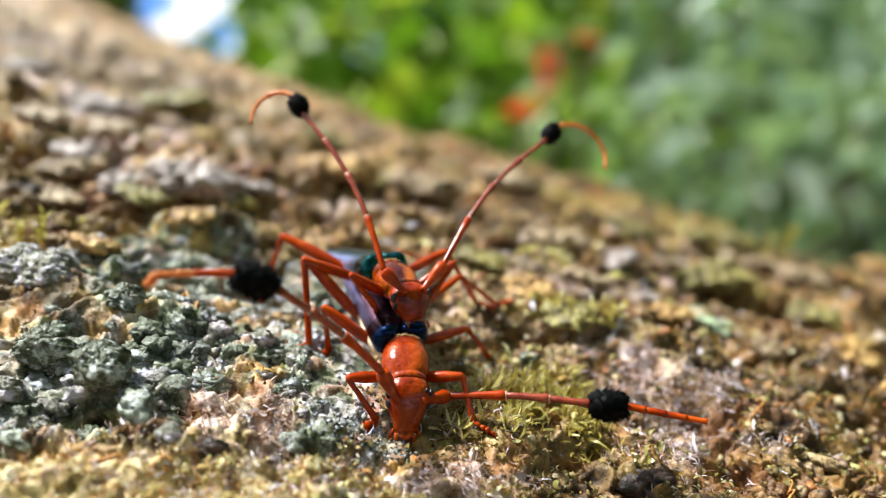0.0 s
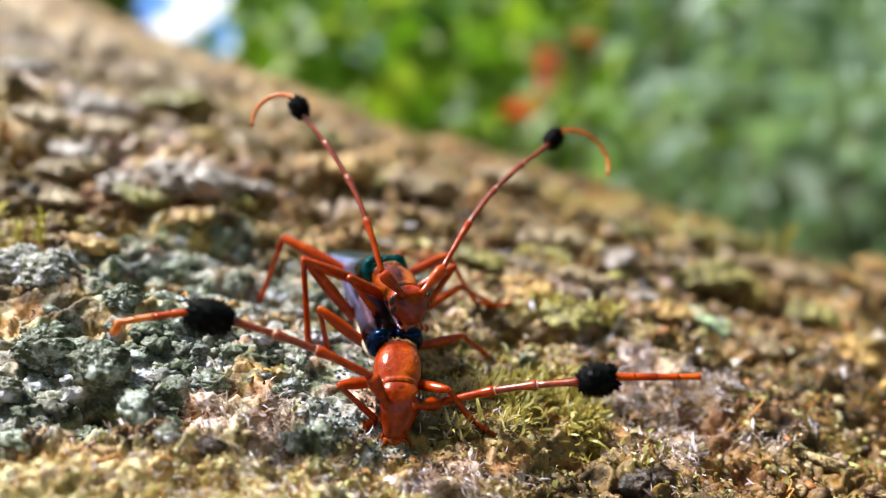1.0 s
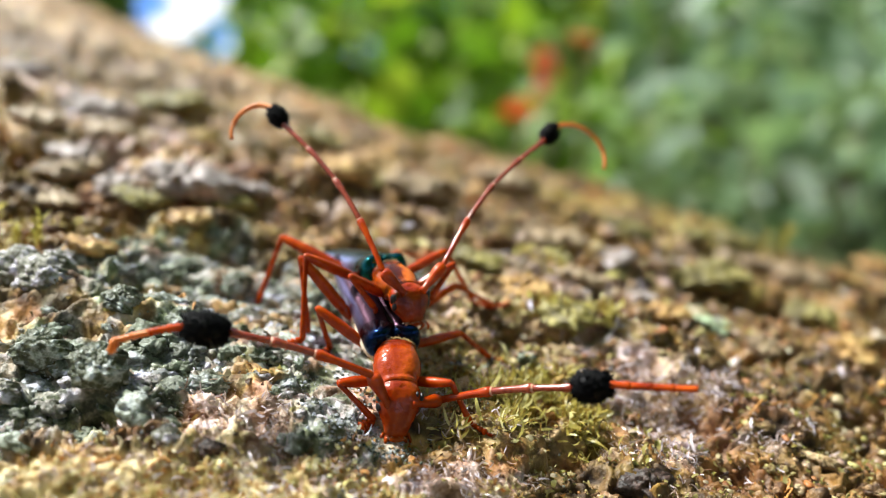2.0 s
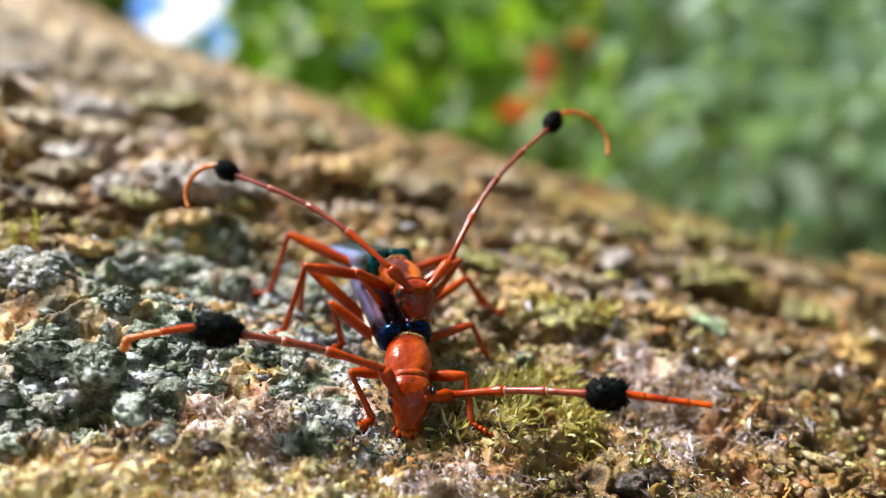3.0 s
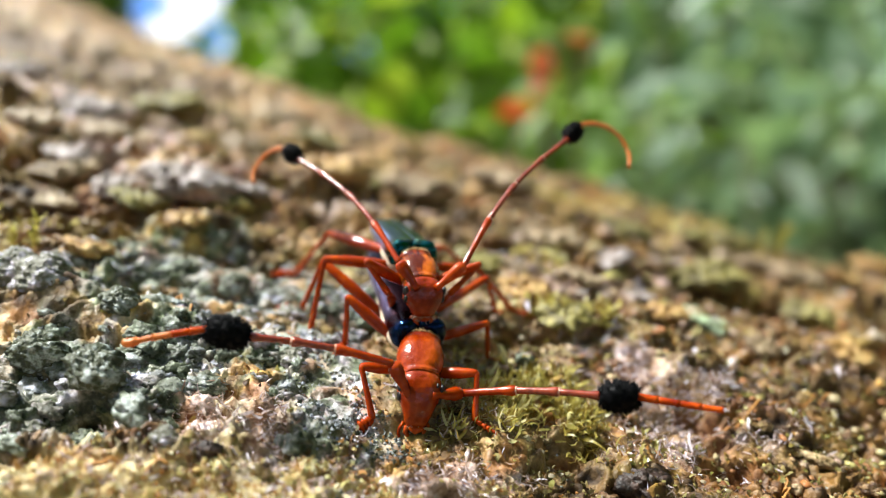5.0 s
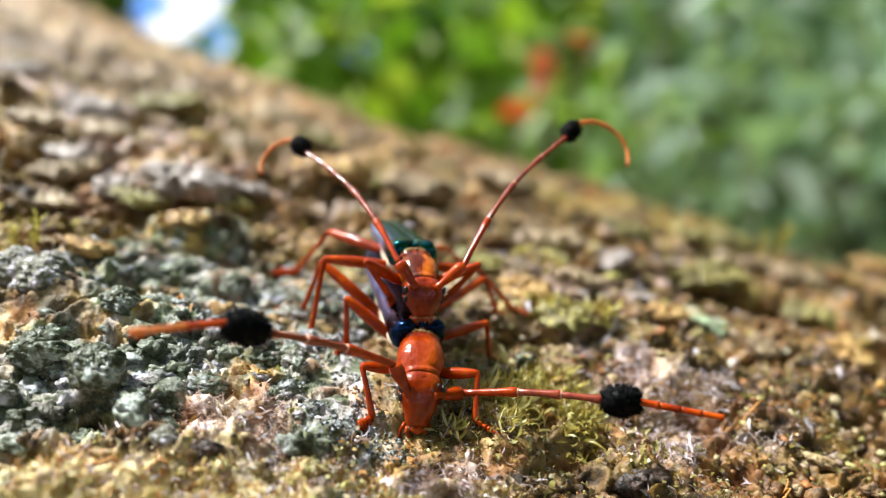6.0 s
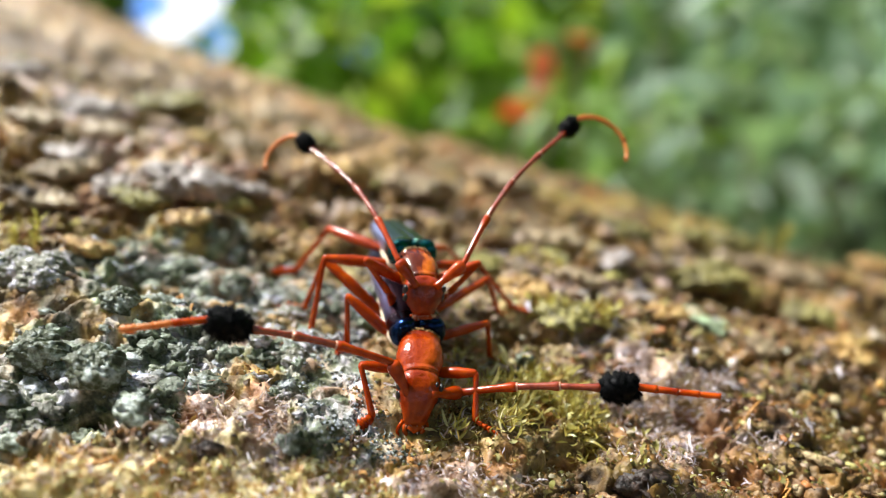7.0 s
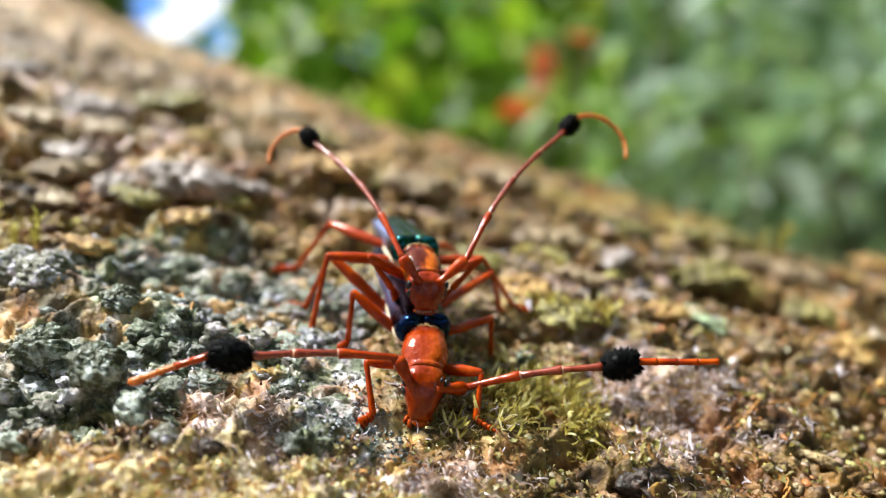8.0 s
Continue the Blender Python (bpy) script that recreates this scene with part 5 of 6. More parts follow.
def build_lichen_mound(u, v, r, mat, seed):
    """One rounded lump of lichen with a finely wrinkled, lobed skin."""
    bv, bf = ball((0, 0, 0), (1, 1, 1), 34)
    p = np.array(bv)
    x, y, z = p[:, 0] + 0.6 * p[:, 2] + seed * 7.3, p[:, 1] + 0.8 * p[:, 2] - seed * 3.1, p[:, 2]
    lump = 1 + 0.26 * fbm(x * 1.1, y * 1.1, 400 + seed, 2) + 0.13 * fbm(x * 4.0, y * 5.5, 420 + seed, 3) - 0.10 * np.abs(fbm(x * 7, y * 9, 440 + seed, 2))
    p = p * lump[:, None] * np.array([1.15, 0.95, 0.78]) * r
    ob = mesh_object("lichen_mound", p, bf, mat)
    ob.matrix_world = TRUNK @ pose(u * MM, v * MM, (float(on_trunk(np.array([u]), np.array([v]))[0]) + 0.22 * r) * MM)
    tagged(ob, "rounded grey-green mound of lichen with wrinkled skin on bark", "lichen", group="lichen mounds")


DARK_KNOB = wart_material("dark_lichen_lump", (0.012, 0.016, 0.004), (0.055, 0.064, 0.026), (0.42, 0.46, 0.44), False)
# blue in the palest tone is sky sheen, painted
KNOB = wart_material("lichen_lump", (0.036, 0.042, 0.010), (0.20, 0.215, 0.17), (0.66, 0.69, 0.84))
for i, (ku, kv, kr) in enumerate(((-23.9, -1.0, 2.0), (-29.6, 1.6, 1.9), (-25.6, 6.9, 1.4), (-33.5, 9.6, 2.3), (-30.2, 10.6, 1.9), (-36.6, 10.8, 2.0), (-19.8, 18.1, 1.5), (-10.6, 5.5, 1.0), (-14.0, 6.2, 0.95),
                                  (-20.6, 8.6, 1.25), (-16.9, 12.6, 1.3), (-13.0, 14.5, 1.2), (-9.8, 10.0, 1.0), (-27.0, -4.4, 1.1), (-30.5, -2.6, 1.2), (-16.8, -5.6, 0.9), (-19.4, 3.4, 0.9))):
    build_lichen_mound(ku, kv, kr, DARK_KNOB if i in (0, 1, 2, 6) else KNOB, i)


def build_dark_lump(u, v, r, seed):
    """A dark crumbling lump sunk among the flakes."""
    bv, bf = ball((0, 0, 0), (1, 1, 1), 26)
    p = np.array(bv)
    x, y = p[:, 0] + 0.7 * p[:, 2] + seed, p[:, 1] + 0.5 * p[:, 2]
    p = p * (1 + 0.35 * fbm(x * 1.5, y * 1.5, 470, 3) - 0.22 * np.abs(fbm(x * 5, y * 5, 480, 2)))[:, None] * np.array([1.25, 0.9, 0.8]) * r
    ob = mesh_object("dark_lump", p, bf, DARK_BROWN)
    ob.matrix_world = TRUNK @ pose(u * MM, v * MM, (float(on_trunk(np.array([u]), np.array([v]))[0]) + 0.1 * r) * MM)
    tagged(ob, "dark brown crumbling lump sunk among bark flakes", "wood")


DARK_BROWN = wart_material("dark_brown", (0.008, 0.004, 0.002), (0.032, 0.016, 0.010), (0.10, 0.055, 0.04), False)
# stands in a hole of the bark; the hole's shade is put into its colour
build_dark_lump(18.2, 0.9, 1.9, 3)
build_dark_lump(-13.6, -5.9, 0.8, 8)


def build_bark_plate(u, v, half, mat, label, seed):
    """A loose plate of crust, flat on top and lifted along its broken front edge, with a dark gap under it."""
    rng = np.random.default_rng(500 + seed)
    bv, bf = ball((0, 0, 0), (1, 1, 1), 24)
    p = np.array(bv)
    x, y = p[:, 0] + 0.4 * p[:, 2] + seed * 5.7, p[:, 1] + 0.5 * p[:, 2] - seed * 2.9
    rim = 1 + 0.42 * fbm(x * 1.2, y * 1.2, 520 + seed, 3)
    skin = 0.22 * fbm(x * 3.2, y * 3.2, 540 + seed, 3) * np.clip(p[:, 2] + 0.4, 0, 1)
    flat = np.sign(p[:, 2]) * np.abs(p[:, 2]) ** 0.7
    p = np.stack([p[:, 0] * rim, p[:, 1] * rim * 0.78, 0.30 * flat + skin + 0.10 * p[:, 0] * rng.normal()], -1) * half
    ob = mesh_object("bark_plate", p, bf, mat)
    lift = float(on_trunk(np.array([u]), np.array([v]))[0]) + 0.24 * half
    ob.matrix_world = TRUNK @ pose(u * MM, v * MM, lift * MM, rng.uniform(-14, -4), rng.uniform(-7, 7), rng.uniform(-25, 25))
    tagged(ob, label, "bark", group="bark plates")


PLATES = (
    ("lilac", (0.09, 0.062, 0.045), (0.31, 0.25, 0.22), (0.54, 0.48, 0.48), "pale lilac-grey plate of weathered bark crust",
     [(-37.3, 32.3, 3.5), (-30.7, 34.7, 5.2), (-54.5, 59.5, 5.0), (-71.3, 71.3, 4.1), (-24.6, 38.9, 2.1), (20.6, 41.6, 2.5), (22.9, 32.7, 1.6), (-47.4, 39.9, 3.1)]),
    ("tan", (0.08, 0.048, 0.022), (0.28, 0.195, 0.105), (0.48, 0.38, 0.25), "tan plate of lifted bark crust",
     [(-53.9, 44.0, 3.9), (-47.9, 50.4, 3.4), (-32.7, 62.8, 3.9), (-44.1, 28.6, 2.8), (-39.2, 112.8, 5.5), (51.6, 58.6, 3.8), (49.2, 67.3, 3.2), (12.3, 44.1, 4.0), (6.6, 69.4, 4.5), (-5.0, 54.6, 4.8), (15.5, 32.4, 2.6), (36.2, 27.7, 3.0), (-46.6, 36.9, 3.7)]),
    ("olive", (0.045, 0.034, 0.010), (0.17, 0.14, 0.035), (0.34, 0.30, 0.085), "olive plate of moss-filmed bark crust",
     [(-49.1, 75.6, 5.2), (-25.2, 80.7, 3.9), (-34.3, 29.3, 2.5), (-26.6, 34.7, 3.0), (13.0, 20.4, 3.0), (34.5, 46.3, 4.9), (37.9, 66.7, 2.7), (25.0, 54.0, 3.6), (48.1, 43.5, 4.0), (3.6, 31.8, 2.9), (-12.0, 58.2, 2.9), (46.6, 71.9, 3.7)]),
    ("ochre", (0.09, 0.038, 0.010), (0.36, 0.20, 0.055), (0.55, 0.38, 0.15), "ochre-brown plate of crumbling bark",
     [(-17.2, 50.2, 5.0), (-16.5, 77.8, 2.9), (-37.5, 37.4, 1.5), (61.6, 64.8, 2.7), (88.9, 103.6, 4.2), (9.1, 25.6, 2.7), (45.2, 27.2, 2.8), (-27.7, 26.7, 2.1), (25.2, 28.7, 2.2), (-33.6, 16.6, 2.4)]))
for i, (tone, low, mid, high, label, spots) in enumerate(PLATES):
    skin_mat = wart_material(tone + "_crust", low, mid, high, False)
    for k, (pu, pv, half) in enumerate(spots):
        build_bark_plate(pu, pv, half, skin_mat, label, 20 * i + k)


# ---- single small growths ----
SPRIG = fleck_material("sprig_leaf", [(0.0, (0.28, 0.24, 0.04)), (1.0, (0.62, 0.58, 0.16))], 0.45, 0.45)
ROOT = two_tone("rootlet_bark", (0.26, 0.10, 0.02), (0.52, 0.26, 0.07), 900, 0.5, 0.4, 0.00003)
BUD = two_tone("bud_skin", (0.50, 0.26, 0.06), (0.72, 0.45, 0.14), 1200, 0.4, 0.5, 0.00002)
MINT = two_tone("mint_lichen", (0.20, 0.28, 0.14), (0.50, 0.58, 0.40), 700, 0.6, 0.3, 0.00008)


def bark_z(u, v):
    return float(on_trunk(np.array([float(u)]), np.array([float(v)]))[0])


def build_sprig(u, v, tall, leaves, mat, label, seed):
    """An upright moss shoot: a thin stem with pointed leaflets all round."""
    rng = np.random.default_rng(seed)
    root = tagged(new("moss_sprig"), label, "moss")
    root.matrix_world = TRUNK @ mm_pose(u, v, bark_z(u, v) - 0.15)
    lean = rng.normal(0, 0.2, 2)
    pts = [(lean[0] * tall * q * q, lean[1] * tall * q * q, tall * q) for q in (0, 0.35, 0.7, 1)]
    vv, ff = tube(pts, [0.09, 0.08, 0.06, 0.03], 7)
    mesh_object("stem", vv, ff, ROOT, root)
    verts, faces = [], []
    for i in range(leaves):
        q = 0.12 + 0.86 * i / leaves
        lv, lf = leaf_shape(tall * rng.uniform(0.32, 0.5), tall * 0.15, 0.25, -0.15)
        m = np.array((Matrix.Rotation(i * 2.4, 3, "Z") @ Matrix.Rotation(radians(rng.uniform(35, 62)), 3, "X")))
        o = len(verts)
        verts += (lv @ m.T + np.array([lean[0] * tall * q * q, lean[1] * tall * q * q, tall * q])).tolist()
        faces += [tuple(k + o for k in t) for t in lf]
    tagged(mesh_object("foliage", verts, faces, mat, root), kind="stuff")


def mm_pose(x, y, z):
    return pose(x * MM, y * MM, z * MM)


def build_rootlet(points, radius, lift, label, seed):
    """A thin root that creeps over the bark."""
    rng = np.random.default_rng(seed)
    path = spline(points, 6)
    pts = [(u, v, bark_z(u, v) + lift * math.sin(math.pi * i / (len(path) - 1)) + 0.05) for i, (u, v) in enumerate(path)]
    pts = [(x + rng.normal(0, 0.06), y + rng.normal(0, 0.06), z) for x, y, z in pts]
    vv, ff = tube(pts, [radius * (1.1 - 0.6 * i / len(pts)) for i in range(len(pts))], 8)
    ob = mesh_object("rootlet", vv, ff, ROOT)
    ob.matrix_world = TRUNK
    tagged(ob, label, "root")


def build_bud(u, v, up, r):
    vv, ff = joined(ball((0, 0, 0), (r, r * 0.9, r * 1.25), 8), tube([(0, 0, -up), (0.1, 0, -up * 0.5), (0, 0, 0)], [0.08, 0.07, 0.08], 6))
    ob = mesh_object("seed_capsule", vv, ff, BUD)
    ob.matrix_world = TRUNK @ mm_pose(u, v, bark_z(u, v) + up - 0.1)
    tagged(ob, "tiny amber spore capsule on a short stalk", "moss capsule")


def build_rosette(u, v, r, lobes, seed):
    """A flat lichen of rounded lobes that overlap."""
    rng = np.random.default_rng(seed)
    pieces = []
    for i in range(lobes):
        a, q = i * 2.4, r * math.sqrt((i + 0.5) / lobes)
        x, y = q * math.cos(a), q * math.sin(a)
        k = rng.uniform(0.22, 0.34) * r
        pieces.append(ball((x, y, bark_z(u + x, v + y) - bark_z(u, v) + 0.1), (k, k * 0.8, k * 0.35), 6))
    vv, ff = joined(*pieces)
    ob = mesh_object("lichen_rosette", vv, ff, MINT)
    ob.matrix_world = TRUNK @ mm_pose(u, v, bark_z(u, v))
    tagged(ob, "pale mint-green lichen rosette on mossy bark", "lichen", kind="stuff")


build_sprig(-38.3, 16.4, 3.4, 20, SPRIG, "yellow-green upright moss sprig", 1)
build_sprig(-41.2, 17.8, 2.8, 16, SPRIG, "yellow-green upright moss sprig", 2)
build_sprig(15.3, 15.4, 2.6, 12, BARK_FLAKE, "withered brown moss sprig", 3)
build_sprig(10.8, 7.6, 1.8, 14, SPRIG, "yellow-green upright moss sprig", 4)
build_sprig(19.0, 6.5, 1.6, 12, SPRIG, "yellow-green upright moss sprig", 5)
build_sprig(57.8, 81.0, 6.0, 30, SPRIG, "tall yellow-green moss sprig on the trunk's shoulder", 6)
build_sprig(54.6, 80.5, 4.2, 24, SPRIG, "tall yellow-green moss sprig on the trunk's shoulder", 7)
build_rootlet([(26.1, 8.3), (30.2, 11.7), (34.9, 14.7), (40.0, 17.8), (45.5, 21.0)], 0.11, 0.5, "thin orange-brown rootlet creeping over moss", 1)
build_rootlet([(-24.8, 13.7), (-23.2, 10.6), (-21.2, 8.9), (-20.2, 8.0), (-19.7, 6.6)], 0.16, 0.9, "thin orange-brown rootlet looped over lichen", 2)
build_rootlet([(-21.0, -8.6), (-18.5, -7.6), (-15.8, -7.2)], 0.2, 0.3, "short orange bark fibre lying on crumbs", 3)
build_rootlet([(29.2, 1.6), (30.0, 2.6), (30.2, 4.2)], 0.12, 0.7, "short reddish fibre standing out of moss", 4)
build_bud(45.3, 21.0, 1.0, 0.42)
build_rosette(29.5, 30.5, 2.8, 24, 5)


# ---- what moves ----
def mm(x, y, z, rx=0, ry=0, rz=0):
    return pose(x * MM, y * MM, z * MM, rx, ry, rz)


def along(start, way, hint):
    """A pose at start (mm) whose y runs along way and whose z leans to hint."""
    y = Vector(way).normalized()
    z = Vector(hint) - y * Vector(hint).dot(y)
    z.normalize()
    x = y.cross(z)
    m = Matrix((x, y, z)).transposed().to_4x4()
    m.translation = Vector(start) * MM
    return m


def between(rows, t):
    """The numbers of the rows at time t."""
    ts = [r[0] for r in rows]
    return [float(np.interp(t, ts, [r[i] for r in rows])) for i in range(1, len(rows[0]))]


def swing(antenna, pivot, rows, hint):
    """Turns an antenna about its pivot; rows of seconds, bearing from straight ahead and lift, in degrees."""
    keys = []
    for t, az, el in rows:
        a, e = radians(az), radians(el)
        keys.append((t, along(pivot, (math.sin(a) * math.cos(e), -math.cos(a) * math.cos(e), math.sin(e)), hint)))
    walk(antenna, keys)


def step(beetle_rows, leg, hip, lf, lt, feet, knee, toe=(0, 0)):
    """Keeps a foot on its place on the bark while the body moves: thigh, shin and foot by two-bone geometry."""
    femur, tibia, tarsus = leg
    fk, tk, ak = [], [], []
    for t, *b in beetle_rows:
        body = Matrix.LocRotScale(Vector(b[:3]), Euler([radians(q) for q in b[3:]]), None)
        fu, fv, lift = between(feet, t)
        foot = body.inverted() @ Vector((fu, fv, float(on_trunk(np.array([fu]), np.array([fv]))[0]) + lift))
        h = Vector(hip)
        reach = foot - h
        d = min(reach.length, (lf + lt) * 0.985)
        n = reach.normalized()
        a = (lf * lf - lt * lt + d * d) / (2 * d)
        r = math.sqrt(max(lf * lf - a * a, 0.01))
        out = Vector(knee) - h
        out = (out - n * out.dot(n)).normalized()
        kn = h + n * a + out * r
        end = h + n * d
        fm = along(h, kn - h, out)
        fk.append((t, fm))
        inv = fm.inverted()
        tk.append((t, inv @ along(kn, end - kn, out)))
        down = body.inverted().to_3x3() @ Vector((0, 0, 1))
        flat = (body.inverted().to_3x3() @ Vector((toe[0], toe[1], -0.02)))
        ak.append((t, inv @ along(end, flat, down)))
    walk(femur, fk)
    walk(tibia, tk)
    walk(tarsus, ak)


def motions():
    f_rows = [
        (0, -2.43, 5.77, 3.82, 4.04, 1.70, 16.58),
        (0.5, -2.80, 5.19, 3.66, 4.47, 2.18, 13.67),
        (1, -2.77, 5.20, 3.66, 4.47, 2.18, 13.65),
        (1.5, -2.89, 5.17, 3.64, 4.49, 2.21, 14.64),
        (2.8, -2.16, 6.17, 3.80, 4.07, 1.78, 15.56),
        (3, -1.85, 6.24, 3.89, 4.03, 1.61, 14.34),
        (3.1, -1.50, 6.32, 4.01, 4.03, 1.19, 12.66),
        (3.2, -0.78, 6.27, 4.04, 3.82, 1.69, 6.35),
        (3.5, -0.59, 6.54, 4.06, 3.41, 1.65, 7.30),
        (4, -0.64, 6.43, 4.09, 3.77, 1.82, 6.28),
        (4.5, -0.75, 6.75, 4.11, 3.88, 1.91, 8.48),
        (6, -0.83, 6.67, 4.12, 3.94, 1.72, 10.57),
        (6.5, -0.98, 7.41, 4.12, 3.70, 1.58, 12.59),
        (7, -0.86, 6.79, 4.15, 3.92, 1.84, 8.95),
        (7.5, -0.72, 7.48, 4.16, 4.04, 1.82, 9.61),
        (8, -0.54, 7.31, 4.17, 4.00, 1.74, 8.77)]
    m_rows = [
        (0, -4.97, 11.57, 7.19, -11.53, -0.26, 34.69),
        (0.5, -4.86, 11.11, 7.16, -11.45, -0.22, 33.13),
        (1, -4.83, 11.12, 7.16, -11.45, -0.22, 33.11),
        (1.5, -4.77, 11.19, 7.16, -11.44, -0.21, 33.01),
        (2.8, -4.72, 12.33, 7.21, -11.18, -0.51, 36.80),
        (3, -4.18, 12.21, 7.50, -9.71, -0.23, 33.69),
        (3.1, -3.79, 12.13, 7.79, -7.11, -0.41, 31.94),
        (3.2, -2.62, 10.62, 8.43, -2.14, -0.02, 29.66),
        (3.5, -2.54, 11.93, 8.62, -1.65, 0.10, 18.99),
        (4, -2.44, 12.02, 8.61, -1.78, 0.07, 18.34),
        (4.5, -2.47, 12.31, 8.60, -1.90, 0.03, 18.70),
        (6, -2.55, 12.24, 8.59, -2.16, -0.05, 18.80),
        (6.5, -2.68, 12.76, 8.56, -2.62, -0.18, 18.64),
        (7, -2.58, 12.48, 8.58, -2.33, -0.10, 18.88),
        (7.5, -2.51, 13.08, 8.57, -2.50, -0.14, 19.34),
        (8, -2.45, 13.06, 8.57, -2.41, -0.13, 19.35)]
    walk(female, [(t, TRUNK @ mm(*p)) for t, *p in f_rows])
    walk(male, [(t, TRUNK @ mm(*p)) for t, *p in m_rows])

    swing(male_antennae[-1], (-2.30, -3.75, 1.45), [
        (0, -171.6, 40.7), (0.5, -171.7, 40.5), (1, -171.0, 40.3), (1.5, -169.7, 40.4), (1.7, -169.8, 40.1), (2.8, -145.9, 20.6),
        (3, -148.7, 17.4), (3.1, -152.1, 14.8), (3.2, -159.9, 17.3), (3.3, -152.6, 12.8), (3.5, -146.5, 5.6), (4, -150.7, 6.3),
        (4.5, -153.9, 8.7), (6, -158.0, 13.9), (6.5, -158.8, 13.7), (7, -159.4, 15.1), (7.5, -159.4, 15.0), (8, -159.7, 16.2)], (-0.87, 0.5, -0.5))
    swing(male_antennae[1], (3.00, -4.20, 1.55), [
        (0, 109.3, 33.4), (0.5, 110.5, 32.3), (1, 110.4, 32.5), (1.5, 110.9, 32.9), (1.7, 110.8, 33.2), (2.8, 106.2, 35.4),
        (3, 110.9, 36.7), (3.1, 113.1, 34.0), (3.2, 110.3, 23.2), (3.3, 114.7, 24.4), (3.5, 124.7, 28.9), (4, 125.2, 28.7),
        (4.5, 128.3, 30.4), (6, 129.8, 31.4), (6.5, 130.0, 32.9), (7, 130.0, 32.6), (7.5, 130.1, 32.6), (8, 130.1, 32.1)], (0.87, -0.5, -0.5))
    swing(female_antennae[-1], (-2.51, -4.79, 1.07), [
        (0, -89.3, 39.3), (0.2, -93.7, 34.1), (0.4, -94.8, 21.9), (0.6, -95.5, 13.4), (0.8, -98.1, 16.7), (1, -97.5, 15.8),
        (1.2, -100.0, 18.4), (1.4, -99.1, 16.9), (1.5, -97.9, 15.1), (1.7, -96.5, 13.6), (2.8, -95.3, 10.0), (3, -94.2, 9.9),
        (3.1, -93.3, 10.5), (3.2, -91.4, 14.9), (3.3, -89.8, 12.4), (3.5, -81.2, 14.6), (4, -76.6, 16.0), (4.5, -78.2, 15.4),
        (4.7, -88.4, 6.8), (5.8, -80.2, 12.9), (6, -71.0, 22.4), (6.2, -77.4, 17.9), (6.4, -78.9, 12.5), (6.5, -75.6, 17.4),
        (6.6, -85.8, 7.9), (6.8, -86.3, 2.6), (7, -84.6, 12.2), (7.2, -79.5, 25.9), (7.4, -74.5, 20.4), (7.5, -78.1, 16.2),
        (7.6, -88.1, 5.3), (7.8, -86.7, 4.1), (7.9, -85.6, 2.9), (8, -82.4, -1.2)], (-0.5, -0.2, -1))
    swing(female_antennae[1], (3.34, -3.88, -1.77), [
        (0, 67.0, 16.3), (0.2, 70.0, 18.5), (0.4, 74.1, 21.7), (0.6, 70.3, 32.5), (0.8, 70.7, 29.5), (1, 71.4, 29.5),
        (1.2, 66.4, 31.1), (1.4, 68.3, 30.7), (1.7, 61.5, 33.9), (2.8, 56.9, 24.2), (3, 60.8, 25.2), (3.1, 56.7, 20.7),
        (3.2, 59.9, 20.9), (3.3, 60.7, 21.0), (3.5, 67.8, 17.7), (4, 66.0, 18.0), (4.5, 67.3, 16.6), (4.7, 68.4, 20.6),
        (5.8, 63.9, 23.7), (6, 68.1, 19.5), (6.2, 72.1, 16.2), (6.4, 73.3, 18.9), (6.5, 71.5, 17.3), (6.6, 60.8, 21.3),
        (6.8, 67.9, 26.5), (7, 74.3, 21.7), (7.2, 73.1, 14.7), (7.4, 73.9, 16.4), (7.5, 73.6, 16.1), (7.6, 66.7, 22.6),
        (7.8, 66.4, 25.8), (7.9, 67.3, 27.2), (8, 81.5, 25.0)], (0.5, -0.2, -1))

    # one antenna droops from its tuft outwards, and its last joint is hooked at first, then held straighter
    at = left_end.location.copy()
    droop = [(0, 18), (0.2, 17), (0.4, 13), (0.6, 10), (1.7, 10), (2.8, 3), (3.3, 4), (4, 0), (8, 0)]
    curl = [(0, 70), (1.7, 75), (3.0, 80), (3.2, 40), (3.6, 26), (4.5, 20), (8, 14)]
    times = sorted({t for t, a in droop + curl})

    def bent(t):
        return Matrix.Translation(left_wrist) @ Matrix.Rotation(radians(between(droop, t)[0]), 4, "X") @ Matrix.Translation(-left_wrist)
    for piece in left_brush:
        walk(piece, [(t, bent(t)) for t in times])
    walk(left_end, [(t, bent(t) @ Matrix.Translation(at) @ Matrix.Rotation(radians(between(curl, t)[0]), 4, "X")) for t in times])

    # legs: hip, thigh, shin, foot on the bark over time, where the knee points
    fa, ma = f_rows, m_rows
    step(fa, build_leg(female, 4.0, 4.1, 0.52, 1.9), (-1.0, -1.94, -1.6), 4.0, 4.1, [(0, -3.3, 0.8, 0.45), (8, -3.4, 1.1, 0.45)], (-4.7, -3.2, -0.6), (-0.5, -0.8))
    step(fa, build_leg(female, 4.0, 3.7, 0.52, 1.9), (1.0, -1.94, -1.6), 4.0, 3.7, [(0, 4.1, 2.1, 0.45), (2.9, 4.1, 2.1, 0.45), (3.2, 4.5, 2.2, 0.45), (8, 4.5, 2.2, 0.45)], (3.9, -4.0, -1.4), (0.9, -0.5))
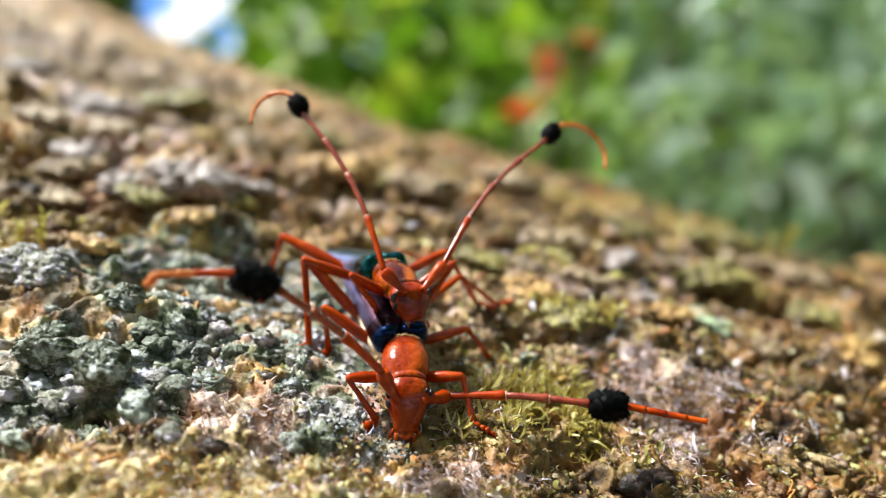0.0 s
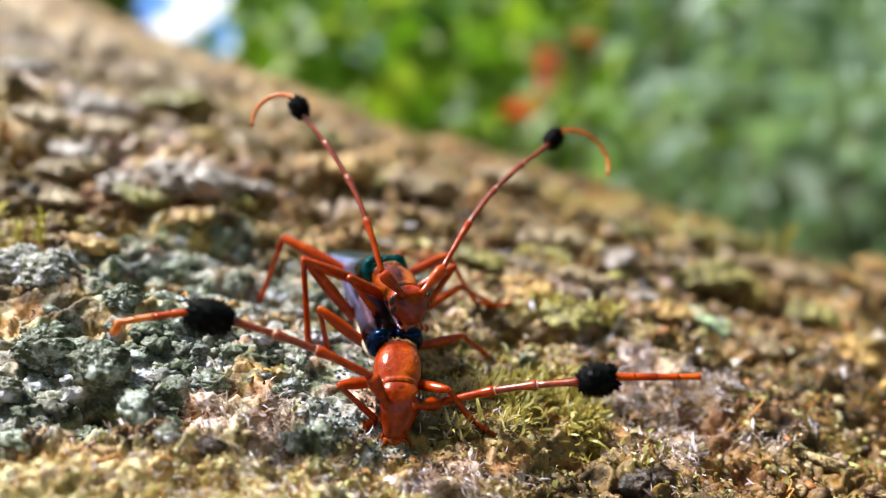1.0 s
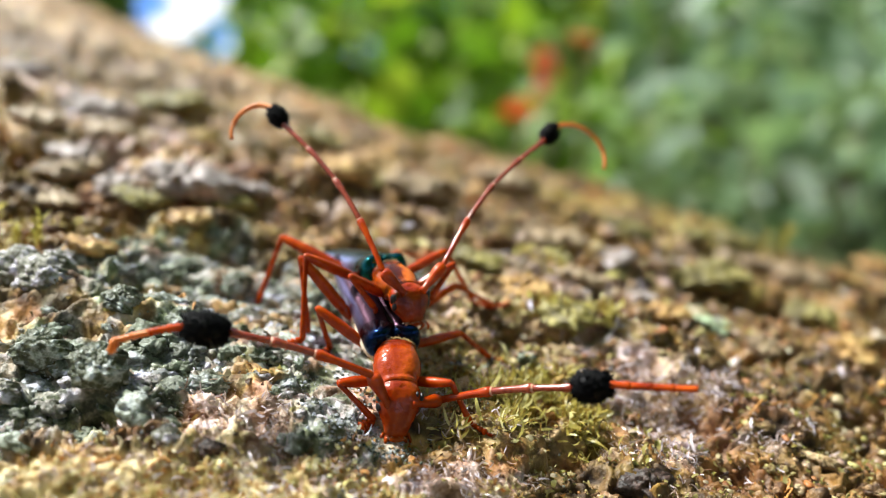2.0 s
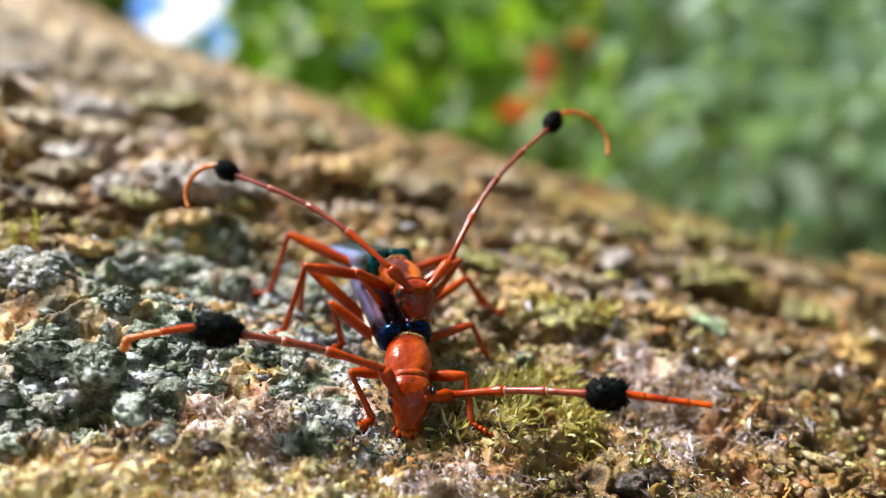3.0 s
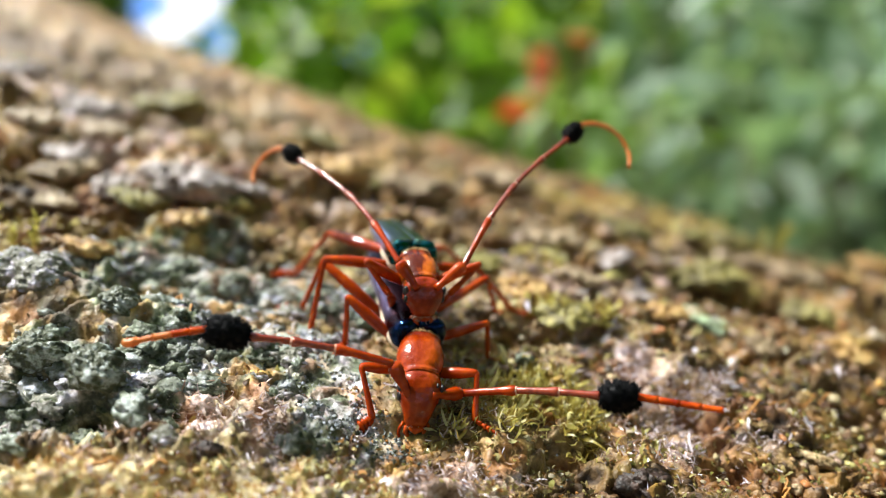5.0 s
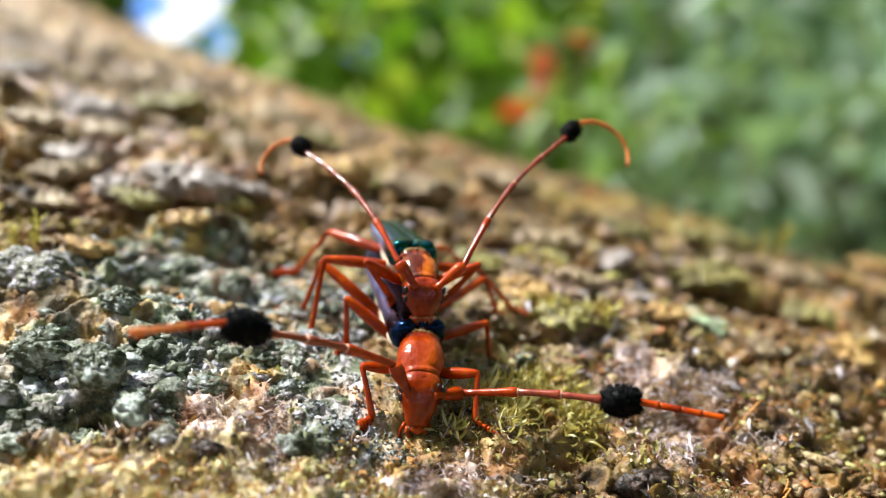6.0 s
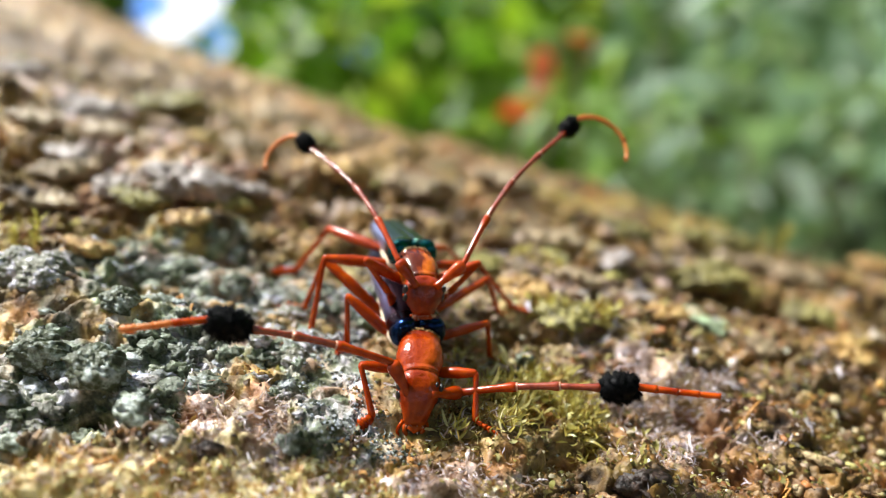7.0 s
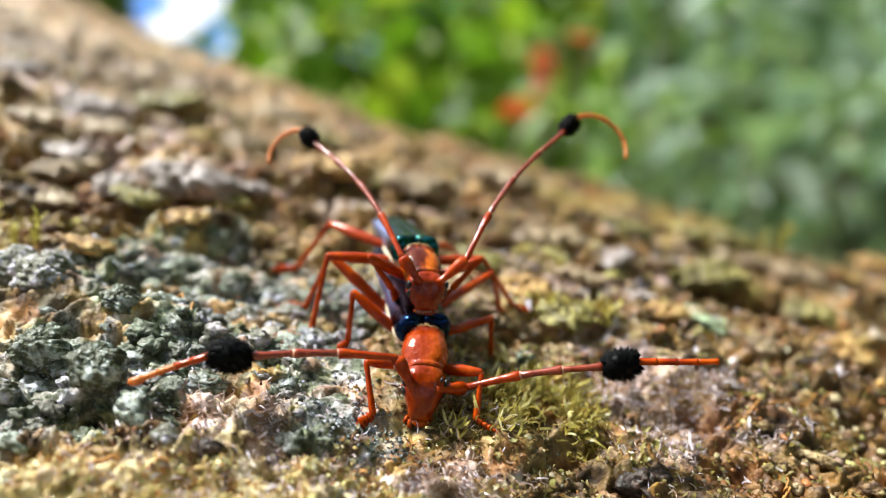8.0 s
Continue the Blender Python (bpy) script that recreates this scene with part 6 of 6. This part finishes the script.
    step(fa, build_leg(female, 5.7, 4.9, 0.50, 1.8), (-1.53, 1.29, -1.3), 5.7, 4.9, [(0, -8.7, 8.1, 0.45), (1.7, -8.7, 8.1, 0.45), (3.2, -7.2, 9.3, 0.45), (8, -7.0, 9.3, 0.45)], (-6.0, 3.0, 1.5), (-0.3, -0.9))
    step(fa, build_leg(female, 5.5, 5.6, 0.50, 1.8), (0.81, 1.83, -1.3), 5.5, 5.6, [(0, 5.3, 12.6, 0.45), (8, 5.6, 12.8, 0.45)], (6.0, 2.5, 1.5), (1, -0.1))
    step(fa, build_leg(female, 7.9, 8.0, 0.52, 2.2), (-2.2, 4.2, -1.3), 7.9, 8.0, [(0, -10.5, 8.9, 0.45), (1.7, -10.5, 8.9, 0.45), (3.2, -12.8, 16.0, 0.45), (8, -12.2, 16.0, 0.45)], (-8.0, 7.0, 3.5), (-1, 0))
    step(fa, build_leg(female, 7.9, 8.0, 0.52, 2.2), (0.13, 4.75, -1.3), 7.9, 8.0, [(0, 5.5, 20.5, 0.45), (8, 6.5, 21.0, 0.45)], (7.0, 9.0, 2.0), (0.7, 0.7))
    step(ma, build_leg(male, 6.3, 7.2, 0.52, 2.0), (-1.1, 1.47, -1.2), 6.3, 7.2, [(0, -10.3, 7.4, 0.45), (1.7, -10.3, 7.4, 0.45), (2.8, -12.2, 10.3, 0.45), (3.1, -13.2, 10.9, 0.45), (3.2, -10.6, 11.2, 0.45), (8, -10.6, 11.2, 0.45)], (-6.6, 1.8, 0.8), (-0.5, -0.8))
    step(ma, build_leg(male, 6.0, 8.4, 0.52, 2.0), (1.1, 1.47, -1.2), 6.0, 8.4, [(0, 3.4, 20.4, 0.45), (2.9, 3.4, 20.4, 0.45), (3.2, 7.6, 21.0, 0.45), (8, 7.6, 21.2, 0.45)], (6.6, 1.2, 2.0), (0.9, -0.2))
    step(ma, build_leg(male, 7.5, 8.7, 0.54, 2.3), (-1.1, 4.23, -1.2), 7.5, 8.7, [(0, -17.3, 17.3, 0.45), (2.9, -17.3, 17.3, 0.45), (3.2, -15.0, 23.4, 0.45), (8, -15.0, 23.6, 0.45)], (-6.4, 9.0, 2.5), (-0.8, -0.3))
    step(ma, build_leg(male, 7.5, 8.7, 0.54, 2.3), (1.1, 4.23, -1.2), 7.5, 8.7, [(0, -2.5, 31.0, 0.45), (2.9, -2.5, 31.0, 0.45), (3.2, 3.5, 31.5, 0.45), (8, 3.5, 31.5, 0.45)], (4.6, 9.2, 8.0), (0.5, 0.8))
    # the mounted beetle's forelegs grip the other's wing cases and ride with its body
    for s in (-1, 1):
        femur, tibia, tarsus = build_leg(male, 4.8, 3.6, 0.52, 1.6)
        h, kn, end = Vector((0.92 * s, -1.83, -1.4)), Vector((4.8 * s, -3.0, 1.1)), Vector((2.6 * s, -2.9, -1.8))
        fm = along(h, kn - h, (0, 0, 1))
        femur.matrix_basis = fm
        tibia.matrix_basis = fm.inverted() @ along(kn, end - kn, (0, -1, 0))
        tarsus.matrix_basis = fm.inverted() @ along(end, (-0.5 * s, 0.3, -0.9), (0, -1, 0))


motions()
